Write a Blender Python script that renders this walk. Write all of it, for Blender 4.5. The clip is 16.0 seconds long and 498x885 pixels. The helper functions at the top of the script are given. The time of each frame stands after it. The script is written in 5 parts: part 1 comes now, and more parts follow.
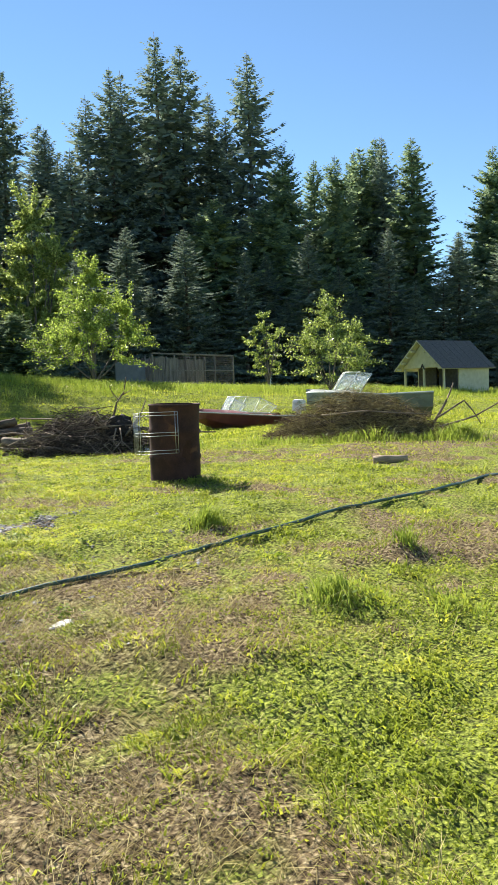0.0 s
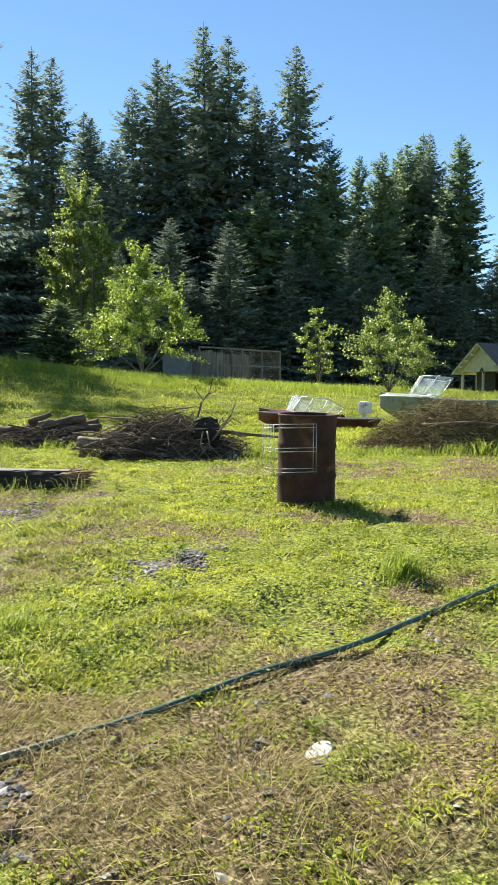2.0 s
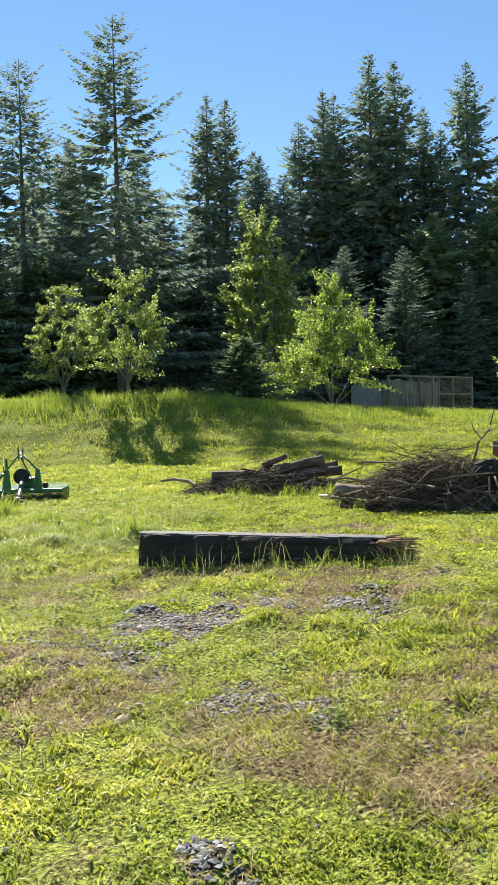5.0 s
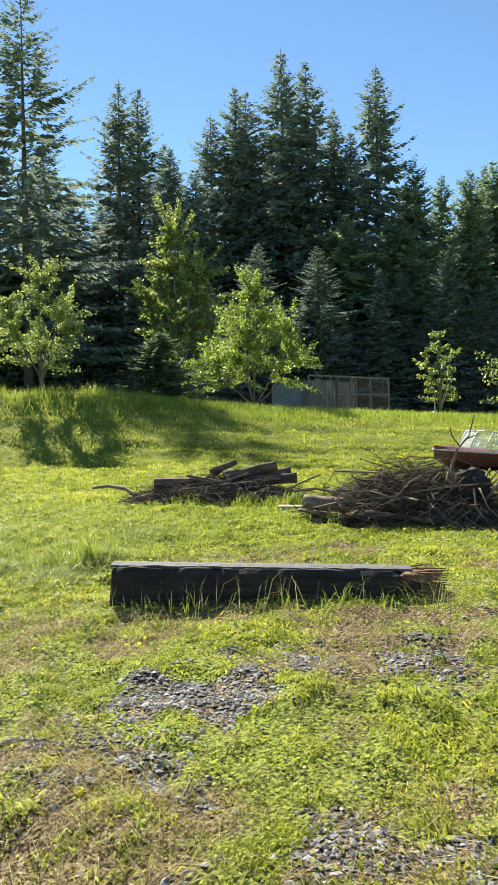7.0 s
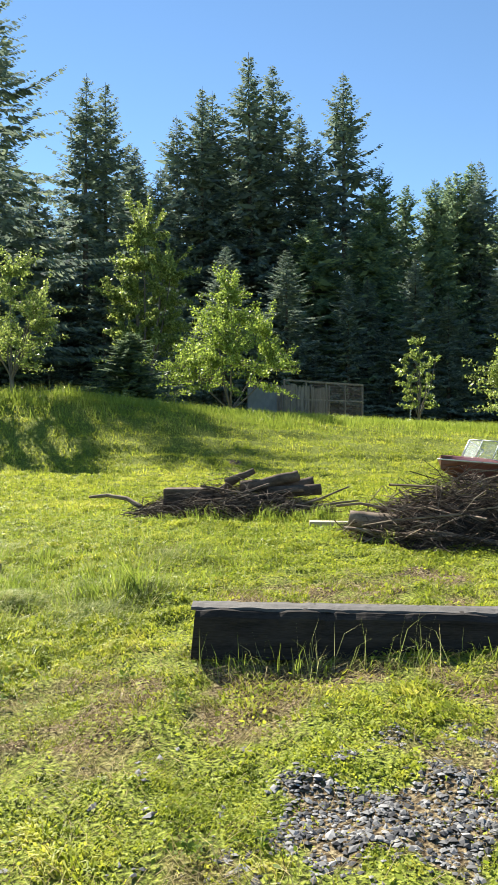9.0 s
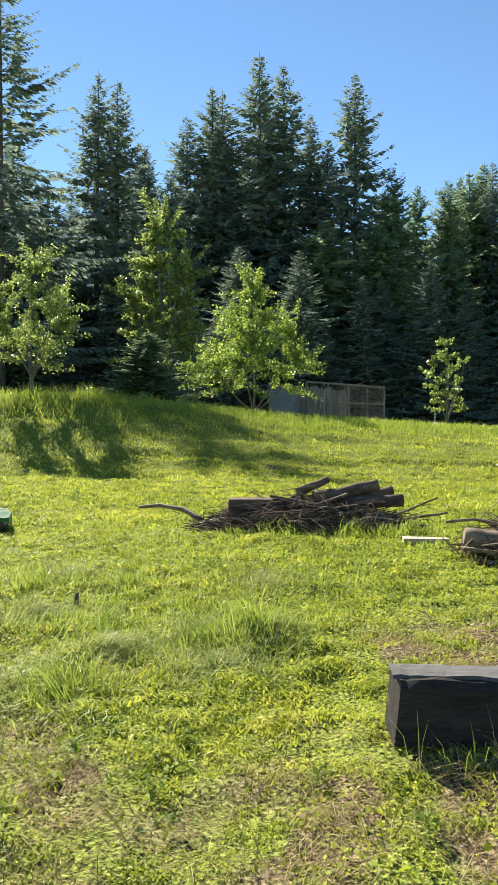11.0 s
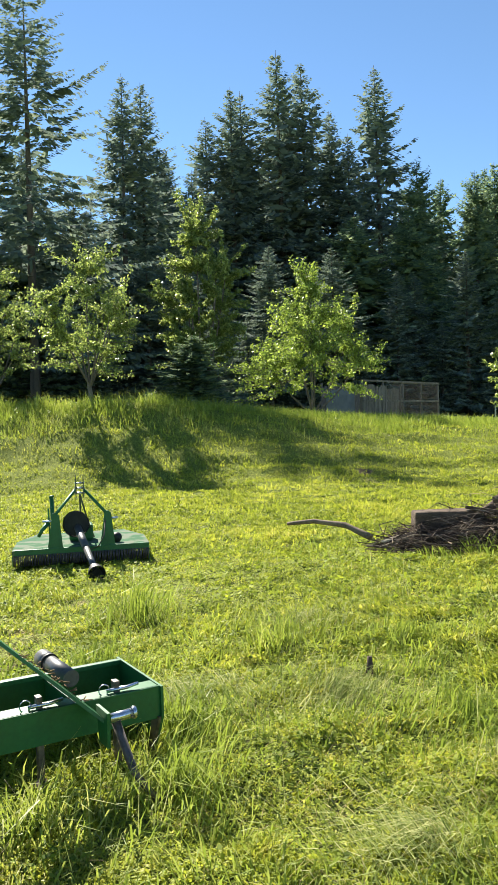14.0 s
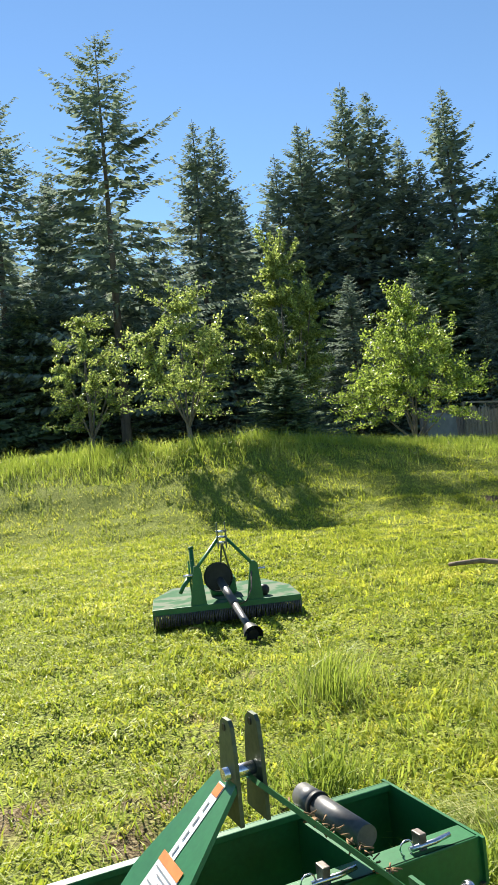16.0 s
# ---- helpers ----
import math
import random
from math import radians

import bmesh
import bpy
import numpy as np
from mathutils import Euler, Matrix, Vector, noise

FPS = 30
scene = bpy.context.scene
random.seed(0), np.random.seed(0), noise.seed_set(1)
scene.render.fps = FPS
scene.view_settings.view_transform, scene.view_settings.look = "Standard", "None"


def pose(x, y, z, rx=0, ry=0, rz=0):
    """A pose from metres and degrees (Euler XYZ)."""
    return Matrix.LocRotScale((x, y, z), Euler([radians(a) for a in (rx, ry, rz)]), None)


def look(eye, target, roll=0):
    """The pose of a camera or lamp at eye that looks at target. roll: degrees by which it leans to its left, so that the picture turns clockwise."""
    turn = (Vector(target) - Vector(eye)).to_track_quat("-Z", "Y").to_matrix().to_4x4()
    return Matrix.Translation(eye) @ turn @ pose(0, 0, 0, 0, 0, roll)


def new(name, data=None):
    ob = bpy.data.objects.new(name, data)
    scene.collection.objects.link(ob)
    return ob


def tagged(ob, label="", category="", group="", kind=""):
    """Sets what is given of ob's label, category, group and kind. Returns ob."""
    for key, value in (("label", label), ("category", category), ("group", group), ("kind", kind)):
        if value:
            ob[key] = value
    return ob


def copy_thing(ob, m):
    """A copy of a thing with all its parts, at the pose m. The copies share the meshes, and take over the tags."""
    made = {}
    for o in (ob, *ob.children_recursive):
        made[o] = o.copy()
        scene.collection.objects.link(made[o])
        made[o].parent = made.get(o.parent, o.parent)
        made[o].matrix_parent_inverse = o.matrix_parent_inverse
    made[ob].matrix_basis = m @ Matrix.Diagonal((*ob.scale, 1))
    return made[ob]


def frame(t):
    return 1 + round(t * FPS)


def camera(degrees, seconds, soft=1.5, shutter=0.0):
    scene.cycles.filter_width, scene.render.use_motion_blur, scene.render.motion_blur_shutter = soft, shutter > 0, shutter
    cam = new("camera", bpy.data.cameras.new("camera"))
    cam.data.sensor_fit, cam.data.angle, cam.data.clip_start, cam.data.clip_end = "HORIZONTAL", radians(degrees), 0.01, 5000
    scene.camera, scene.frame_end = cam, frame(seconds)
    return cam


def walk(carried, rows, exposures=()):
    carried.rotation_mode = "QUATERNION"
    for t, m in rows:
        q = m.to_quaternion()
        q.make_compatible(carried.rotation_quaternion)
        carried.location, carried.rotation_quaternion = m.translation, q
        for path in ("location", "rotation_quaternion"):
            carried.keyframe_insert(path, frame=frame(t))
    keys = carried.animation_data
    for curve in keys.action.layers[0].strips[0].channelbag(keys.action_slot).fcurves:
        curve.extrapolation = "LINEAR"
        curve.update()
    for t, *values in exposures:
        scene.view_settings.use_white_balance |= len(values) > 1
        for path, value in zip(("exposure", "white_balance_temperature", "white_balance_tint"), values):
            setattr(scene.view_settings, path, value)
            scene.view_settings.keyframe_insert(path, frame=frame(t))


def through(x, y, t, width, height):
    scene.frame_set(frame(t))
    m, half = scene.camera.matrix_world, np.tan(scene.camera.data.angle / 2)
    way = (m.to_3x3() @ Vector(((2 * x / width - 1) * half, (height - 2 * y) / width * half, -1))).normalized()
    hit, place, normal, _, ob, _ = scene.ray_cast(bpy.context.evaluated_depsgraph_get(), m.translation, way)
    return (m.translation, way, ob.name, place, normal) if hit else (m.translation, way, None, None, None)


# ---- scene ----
cam = camera(35.5, 16.0, 1.0)
METRES, EYE, TILT, LEAN, TURN = 12.9, 1.5, 0.0, 0.0, -35.4
ROWS = [
    (0.0, 0.0, 0.0, 0.0, -0.13, -3.66, 2.01),
    (0.5, -0.0231, 0.0198, 0.0027, 0.47, -3.1, 2.06),
    (1.0, -0.0411, 0.0434, 0.0053, -0.42, -2.59, 1.25),
    (1.5, -0.0631, 0.0721, 0.0081, 0.7, -2.86, 0.68),
    (2.0, -0.0891, 0.091, 0.0125, 2.04, -4.01, 0.01),
    (2.5, -0.1114, 0.116, 0.0139, 7.76, -3.13, 0.02),
    (3.0, -0.1367, 0.1368, 0.0159, 12.88, -2.31, 0.68),
    (3.5, -0.1614, 0.153, 0.02, 11.7, -1.27, 0.99),
    (4.0, -0.1808, 0.1786, 0.0249, 11.39, -0.33, 1.1),
    (4.5, -0.2069, 0.1965, 0.0243, 14.18, -1.46, 1.66),
    (7.0, -0.3093, 0.2951, 0.0327, 6.83, -1.99, 1.05),
    (7.5, -0.3327, 0.318, 0.0315, 3.86, -2.39, 0.41),
    (8.0, -0.3569, 0.3378, 0.0346, 1.84, -2.7, -0.0),
    (8.5, -0.3742, 0.3643, 0.0352, 2.35, -2.23, 0.36),
    (9.0, -0.3992, 0.3821, 0.0332, 3.57, -1.66, 0.09),
    (9.5, -0.4227, 0.3996, 0.033, 4.69, -1.14, -0.07),
    (12.0, -0.5296, 0.5173, 0.0332, 3.08, -1.69, 0.04),
    (12.5, -0.5648, 0.5314, 0.0313, 3.16, -1.72, 0.42),
    (13.0, -0.5958, 0.5577, 0.0332, 3.48, -1.68, 0.89),
    (13.5, -0.6224, 0.5743, 0.0323, 3.9, -1.65, 1.44),
    (14.0, -0.6471, 0.5963, 0.0325, 4.97, -1.12, 1.97),
    (14.5, -0.6634, 0.6283, 0.0358, 6.97, -0.55, 2.54),
    (15.0, -0.6867, 0.6388, 0.0368, 11.75, 0.4, 3.43),
    (15.5, -0.7057, 0.6456, 0.0382, 15.77, 1.99, 3.38),
    (16.0, -0.7158, 0.6664, 0.0383, 11.04, 1.75, 5.41),
]
walk(cam, [(t, pose(0, 0, EYE, TILT, LEAN, TURN) @ pose(METRES * x, METRES * y, METRES * z, 90 + pitch, roll, yaw)) for t, x, y, z, yaw, pitch, roll in ROWS])

# ---- light ----
SUN_AZ, SUN_EL = radians(4.0), radians(39.0)   # azimuth from +y towards +x
world = bpy.data.worlds.new("world")
scene.world = world
world.use_nodes = True
wn = world.node_tree.nodes
sky = wn.new("ShaderNodeTexSky")
sky.sky_type = "NISHITA"
sky.sun_disc = False
sky.sun_elevation, sky.sun_rotation = SUN_EL, SUN_AZ
sky.altitude, sky.air_density, sky.dust_density, sky.ozone_density = 1500, 1.0, 0.0, 1.3
wn["Background"].inputs["Strength"].default_value = 0.06
tint = wn.new("ShaderNodeMix")
tint.data_type, tint.blend_type = "RGBA", "MULTIPLY"
tint.inputs["Factor"].default_value = 1.0
tint.inputs["B"].default_value = (0.8, 0.97, 1.04, 1)
world.node_tree.links.new(sky.outputs["Color"], tint.inputs["A"])
world.node_tree.links.new(tint.outputs["Result"], wn["Background"].inputs["Color"])
sun = new("sun", bpy.data.lights.new("sun", "SUN"))
sun.data.energy, sun.data.angle, sun.data.color = 5.0, radians(0.5), (1.0, 0.94, 0.82)
sun_dir = Vector((math.sin(SUN_AZ) * math.cos(SUN_EL), math.cos(SUN_AZ) * math.cos(SUN_EL), math.sin(SUN_EL)))
sun.matrix_world = look(sun_dir * 100, (0, 0, 0))
scene.view_settings.exposure = 1.55

# ---- materials ----
def ramp_node(nt, stops):
    r = nt.nodes.new("ShaderNodeValToRGB")
    els = r.color_ramp.elements
    while len(els) < len(stops):
        els.new(0.5)
    for e, (p, c) in zip(els, stops):
        e.position, e.color = p, (*c, 1)
    return r


def surface(name, dark, light, scale=6.0, rough=0.7, metal=0.0, bump=0.3, fine=60.0, stretch=(1, 1, 1), spots=None, spot_scale=3.0, spot_at=0.6, gloss=0.5):
    """A worn surface: two colours mixed by coarse and fine noise, relief from the fine one, and stains of a third colour."""
    m = bpy.data.materials.new(name)
    m.use_nodes = True
    nt = m.node_tree
    N, L = nt.nodes, nt.links
    b = N["Principled BSDF"]
    b.inputs["Roughness"].default_value, b.inputs["Metallic"].default_value = rough, metal
    b.inputs["Specular IOR Level"].default_value = gloss
    tc, mp = N.new("ShaderNodeTexCoord"), N.new("ShaderNodeMapping")
    mp.inputs["Scale"].default_value = stretch
    L.new(tc.outputs["Object"], mp.inputs["Vector"])
    n1, n2 = N.new("ShaderNodeTexNoise"), N.new("ShaderNodeTexNoise")
    n1.inputs["Scale"].default_value, n2.inputs["Scale"].default_value = scale, fine
    n1.inputs["Detail"].default_value, n2.inputs["Detail"].default_value = 5, 3
    L.new(mp.outputs["Vector"], n1.inputs["Vector"])
    L.new(mp.outputs["Vector"], n2.inputs["Vector"])
    mix = N.new("ShaderNodeMix")
    mix.data_type = "FLOAT"
    mix.inputs["Factor"].default_value = 0.4
    L.new(n1.outputs["Fac"], mix.inputs["A"])
    L.new(n2.outputs["Fac"], mix.inputs["B"])
    r = ramp_node(nt, [(0.33, dark), (0.67, light)])
    L.new(mix.outputs["Result"], r.inputs["Fac"])
    colour = r.outputs["Color"]
    if spots:
        n3 = N.new("ShaderNodeTexNoise")
        n3.inputs["Scale"].default_value, n3.inputs["Detail"].default_value = spot_scale, 8
        L.new(mp.outputs["Vector"], n3.inputs["Vector"])
        step = ramp_node(nt, [(spot_at, (0, 0, 0)), (spot_at + 0.07, (1, 1, 1))])
        L.new(n3.outputs["Fac"], step.inputs["Fac"])
        mc = N.new("ShaderNodeMix")
        mc.data_type = "RGBA"
        L.new(step.outputs["Color"], mc.inputs["Factor"])
        L.new(colour, mc.inputs["A"])
        mc.inputs["B"].default_value = (*spots, 1)
        colour = mc.outputs["Result"]
    L.new(colour, b.inputs["Base Color"])
    if bump:
        bp = N.new("ShaderNodeBump")
        bp.inputs["Strength"].default_value, bp.inputs["Distance"].default_value = bump, 0.01
        L.new(mix.outputs["Result"], bp.inputs["Height"])
        L.new(bp.outputs["Normal"], b.inputs["Normal"])
    return m


def leafy(name, stops, through=0.4, rough=0.5, glow=(1.0, 1.0, 1.0), patch=0.0, gloss=0.12):
    """Leaves and blades: colour by the single leaf, light coming through."""
    m = bpy.data.materials.new(name)
    m.use_nodes = True
    nt = m.node_tree
    N, L = nt.nodes, nt.links
    b = N["Principled BSDF"]
    b.inputs["Roughness"].default_value = rough
    b.inputs["Specular IOR Level"].default_value = gloss
    g = N.new("ShaderNodeNewGeometry")
    fac = g.outputs["Random Per Island"]
    if patch:
        n = N.new("ShaderNodeTexNoise")
        n.inputs["Scale"].default_value, n.inputs["Detail"].default_value = patch, 3
        L.new(g.outputs["Position"], n.inputs["Vector"])
        wide = N.new("ShaderNodeMapRange")
        wide.inputs["From Min"].default_value, wide.inputs["From Max"].default_value = 0.3, 0.7
        L.new(n.outputs["Fac"], wide.inputs["Value"])
        mx = N.new("ShaderNodeMix")
        mx.data_type = "FLOAT"
        mx.inputs["Factor"].default_value = 0.5
        L.new(fac, mx.inputs["A"])
        L.new(wide.outputs["Result"], mx.inputs["B"])
        fine = N.new("ShaderNodeTexNoise")
        fine.inputs["Scale"].default_value, fine.inputs["Detail"].default_value = patch * 9, 2
        L.new(g.outputs["Position"], fine.inputs["Vector"])
        tuft = N.new("ShaderNodeMapRange")
        tuft.inputs["From Min"].default_value, tuft.inputs["From Max"].default_value = 0.3, 0.7
        L.new(fine.outputs["Fac"], tuft.inputs["Value"])
        two = N.new("ShaderNodeMix")
        two.data_type = "FLOAT"
        two.inputs["Factor"].default_value = 0.36
        L.new(mx.outputs["Result"], two.inputs["A"])
        L.new(tuft.outputs["Result"], two.inputs["B"])
        fac = two.outputs["Result"]
    r = ramp_node(nt, stops)
    L.new(fac, r.inputs["Fac"])
    L.new(r.outputs["Color"], b.inputs["Base Color"])
    t, mix = N.new("ShaderNodeBsdfTranslucent"), N.new("ShaderNodeMixShader")
    tint = N.new("ShaderNodeMix")
    tint.data_type, tint.blend_type = "RGBA", "MULTIPLY"
    tint.inputs["Factor"].default_value = 1.0
    L.new(r.outputs["Color"], tint.inputs["A"])
    tint.inputs["B"].default_value = (*glow, 1)
    L.new(tint.outputs["Result"], t.inputs["Color"])
    mix.inputs["Fac"].default_value = through
    L.new(b.outputs["BSDF"], mix.inputs[1])
    L.new(t.outputs["BSDF"], mix.inputs[2])
    L.new(mix.outputs["Shader"], N["Material Output"].inputs["Surface"])
    return m


def ground_material():
    m = bpy.data.materials.new("turf_and_soil")
    m.use_nodes = True
    nt = m.node_tree
    N, L = nt.nodes, nt.links
    b = N["Principled BSDF"]
    b.inputs["Roughness"].default_value = 0.95
    b.inputs["Specular IOR Level"].default_value = 0.05
    g = N.new("ShaderNodeNewGeometry")
    def nz(scale, detail=5):
        n = N.new("ShaderNodeTexNoise")
        n.inputs["Scale"].default_value, n.inputs["Detail"].default_value = scale, detail
        L.new(g.outputs["Position"], n.inputs["Vector"])
        return n.outputs["Fac"]
    wide, mid, fine = nz(0.45), nz(3.0), nz(45.0, 4)
    turf = ramp_node(nt, [(0.36, (0.045, 0.05, 0.016)), (0.5, (0.15, 0.18, 0.032)), (0.66, (0.3, 0.33, 0.065))])
    L.new(fine, turf.inputs["Fac"])
    soil = ramp_node(nt, [(0.36, (0.04, 0.028, 0.017)), (0.52, (0.15, 0.112, 0.064)), (0.68, (0.33, 0.27, 0.16))])
    L.new(fine, soil.inputs["Fac"])
    add = N.new("ShaderNodeMix")
    add.data_type = "FLOAT"
    add.inputs["Factor"].default_value = 0.5
    L.new(wide, add.inputs["A"])
    L.new(mid, add.inputs["B"])
    sel = ramp_node(nt, [(0.46, (0, 0, 0)), (0.56, (1, 1, 1))])
    dry = N.new("ShaderNodeAttribute")
    dry.attribute_name = "bare"
    both = N.new("ShaderNodeMix")
    both.data_type = "FLOAT"
    both.inputs["Factor"].default_value = 0.55
    L.new(add.outputs["Result"], both.inputs["A"])
    L.new(dry.outputs["Fac"], both.inputs["B"])
    L.new(both.outputs["Result"], sel.inputs["Fac"])
    mc = N.new("ShaderNodeMix")
    mc.data_type = "RGBA"
    L.new(sel.outputs["Color"], mc.inputs["Factor"])
    L.new(turf.outputs["Color"], mc.inputs["A"])
    L.new(soil.outputs["Color"], mc.inputs["B"])
    L.new(mc.outputs["Result"], b.inputs["Base Color"])
    bp = N.new("ShaderNodeBump")
    bp.inputs["Strength"].default_value, bp.inputs["Distance"].default_value = 0.8, 0.03
    L.new(fine, bp.inputs["Height"])
    L.new(bp.outputs["Normal"], b.inputs["Normal"])
    return m


GROUND = ground_material()
LAWN = leafy("lawn_blades", [(0.12, (0.07, 0.1, 0.018)), (0.42, (0.26, 0.32, 0.04)), (0.7, (0.45, 0.47, 0.075)), (0.92, (0.58, 0.53, 0.18))], 0.5, 0.45, (1.12, 1.08, 0.8), 0.7)
TALL = leafy("tall_blades", [(0.0, (0.12, 0.18, 0.035)), (0.6, (0.27, 0.34, 0.06)), (1.0, (0.52, 0.5, 0.2))], 0.5, 0.4, (1.1, 1.08, 0.8), 0.5)
CLOVER = leafy("clover", [(0.1, (0.1, 0.145, 0.024)), (0.5, (0.28, 0.34, 0.042)), (0.9, (0.5, 0.52, 0.085))], 0.45, 0.6, (1.1, 1.1, 0.7), 0.6)
STRAW = leafy("straw", [(0.0, (0.09, 0.066, 0.028)), (0.5, (0.29, 0.225, 0.085)), (1.0, (0.54, 0.46, 0.21))], 0.3, 0.6)
WEED = leafy("broad_weed", [(0.0, (0.07, 0.11, 0.02)), (0.6, (0.16, 0.23, 0.035)), (1.0, (0.3, 0.36, 0.055))], 0.4, 0.6, (1.1, 1.1, 0.7))
MATTED = leafy("matted_blades", [(0.0, (0.15, 0.2, 0.05)), (0.5, (0.32, 0.37, 0.1)), (1.0, (0.58, 0.55, 0.25))], 0.4, 0.6)
FRUIT_LEAF = leafy("fruit_leaf", [(0.0, (0.12, 0.165, 0.05)), (0.6, (0.26, 0.33, 0.1)), (1.0, (0.46, 0.51, 0.19))], 0.5, 0.35, (1.1, 1.1, 0.8), 0.0, 0.3)
LIME_LEAF = leafy("lime_leaf", [(0.0, (0.12, 0.17, 0.04)), (0.6, (0.26, 0.34, 0.075)), (1.0, (0.46, 0.53, 0.15))], 0.5, 0.4, (1.08, 1.12, 0.75), 0.0, 0.25)
NEEDLE = leafy("needles", [(0.0, (0.13, 0.17, 0.155)), (0.6, (0.22, 0.28, 0.22)), (1.0, (0.34, 0.4, 0.26))], 0.32, 0.8, (1.0, 1.0, 1.0), 0.0, 0.03)
NEEDLE_YOUNG = leafy("young_needles", [(0.0, (0.125, 0.18, 0.125)), (0.6, (0.21, 0.29, 0.16)), (1.0, (0.36, 0.44, 0.2))], 0.42, 0.75, (1.0, 1.0, 1.0), 0.0, 0.03)
BARK = surface("bark", (0.05, 0.04, 0.03), (0.16, 0.13, 0.1), 4, 0.9, bump=0.8, stretch=(1, 1, 0.25))
FRUIT_BARK = surface("fruit_bark", (0.07, 0.06, 0.05), (0.2, 0.17, 0.14), 9, 0.9, bump=0.6)
DEADWOOD = surface("deadwood", (0.07, 0.048, 0.034), (0.3, 0.23, 0.16), 5, 0.85, bump=0.5, gloss=0.2)
LOGWOOD = surface("old_log", (0.04, 0.028, 0.02), (0.19, 0.14, 0.1), 6, 0.9, bump=0.8, stretch=(1, 1, 2), gloss=0.15)
TWIG = leafy("twigs", [(0.0, (0.03, 0.022, 0.018)), (0.55, (0.085, 0.06, 0.045)), (0.85, (0.2, 0.15, 0.11)), (1.0, (0.42, 0.34, 0.25))], 0.05, 0.8)
CHARRED = surface("tarred_timber", (0.014, 0.012, 0.011), (0.055, 0.046, 0.04), 7, 0.85, bump=0.7, gloss=0.15, stretch=(0.3, 3, 3), spots=(0.2, 0.16, 0.11), spot_scale=2.0, spot_at=0.68)
GREY_TOP = surface("grey_top", (0.03, 0.027, 0.026), (0.115, 0.105, 0.095), 8, 0.85, bump=0.6, stretch=(0.3, 3, 3))
ROTTEN = surface("rotten_wood", (0.09, 0.045, 0.02), (0.33, 0.2, 0.1), 14, 0.95, bump=0.9)
PALE_WOOD = surface("pale_wood", (0.3, 0.24, 0.16), (0.52, 0.45, 0.33), 8, 0.85, bump=0.4, stretch=(1, 4, 4))
PEELED = surface("peeled_log", (0.16, 0.11, 0.07), (0.42, 0.32, 0.21), 9, 0.85, bump=0.5, stretch=(0.6, 3, 3))
RUST = surface("rusty_steel", (0.03, 0.016, 0.013), (0.085, 0.04, 0.027), 7, 0.85, 0.15, 0.4, 80, gloss=0.25, spots=(0.13, 0.06, 0.03), spot_scale=5, spot_at=0.6)
WIRE = surface("galvanised_wire", (0.4, 0.4, 0.4), (0.6, 0.6, 0.58), 20, 0.4, 0.8, 0.1)
HOSE = surface("hose_rubber", (0.01, 0.04, 0.03), (0.025, 0.09, 0.065), 10, 0.36, bump=0.1, spots=(0.2, 0.18, 0.13), spot_scale=6, spot_at=0.66)
STONE = leafy("crushed_rock", [(0.0, (0.04, 0.04, 0.042)), (0.6, (0.14, 0.138, 0.138)), (1.0, (0.34, 0.335, 0.325))], 0.0, 0.7)
WHITE_STONE = surface("pale_stone", (0.55, 0.5, 0.42), (0.8, 0.77, 0.7), 12, 0.8, bump=0.4)
GREEN = surface("green_paint", (0.008, 0.09, 0.022), (0.016, 0.14, 0.036), 5, 0.42, bump=0.06, spots=(0.1, 0.11, 0.06), spot_scale=7, spot_at=0.7)
GREEN_DUST = surface("dusty_green_paint", (0.02, 0.085, 0.035), (0.06, 0.15, 0.07), 4, 0.9, bump=0.1, gloss=0.12, spots=(0.13, 0.16, 0.11), spot_scale=4, spot_at=0.48)
OLIVE = surface("worn_olive_steel", (0.03, 0.05, 0.03), (0.1, 0.12, 0.075), 10, 0.5, 0.3, 0.15)
BLACK = surface("black_plastic", (0.008, 0.008, 0.009), (0.022, 0.022, 0.023), 12, 0.5, bump=0.1, gloss=0.3)
GREY_TUBE = surface("grey_plastic", (0.05, 0.05, 0.052), (0.1, 0.1, 0.1), 10, 0.4, bump=0.05)
STEEL = surface("zinc_steel", (0.45, 0.46, 0.5), (0.7, 0.7, 0.72), 30, 0.25, 0.95, 0.05)
IRON = surface("bare_iron", (0.07, 0.06, 0.055), (0.2, 0.17, 0.15), 18, 0.55, 0.6, 0.25)
STICKER = surface("white_label", (0.62, 0.63, 0.62), (0.78, 0.78, 0.76), 20, 0.4, bump=0.02)
STICKER_ORANGE = surface("orange_label", (0.6, 0.16, 0.03), (0.72, 0.22, 0.05), 20, 0.4, bump=0.02)
PRINT = surface("grey_print", (0.14, 0.14, 0.15), (0.25, 0.25, 0.26), 20, 0.5, bump=0.0)
RED_HULL = surface("faded_red_gelcoat", (0.1, 0.028, 0.022), (0.2, 0.06, 0.045), 3, 0.4, bump=0.05, spots=(0.1, 0.06, 0.05), spot_scale=4, spot_at=0.62)
GREY_HULL = surface("mossy_grey_gelcoat", (0.13, 0.145, 0.13), (0.27, 0.29, 0.27), 3, 0.6, bump=0.05, spots=(0.12, 0.14, 0.09), spot_scale=3, spot_at=0.55)
CREAM_HULL = surface("chalky_white_gelcoat", (0.48, 0.5, 0.48), (0.66, 0.68, 0.66), 3, 0.5, bump=0.05, spots=(0.22, 0.26, 0.2), spot_scale=3, spot_at=0.6)
WHITE_PAINT = surface("cream_paint", (0.42, 0.4, 0.27), (0.58, 0.55, 0.39), 4, 0.7, bump=0.15, spots=(0.4, 0.4, 0.27), spot_scale=3, spot_at=0.62)
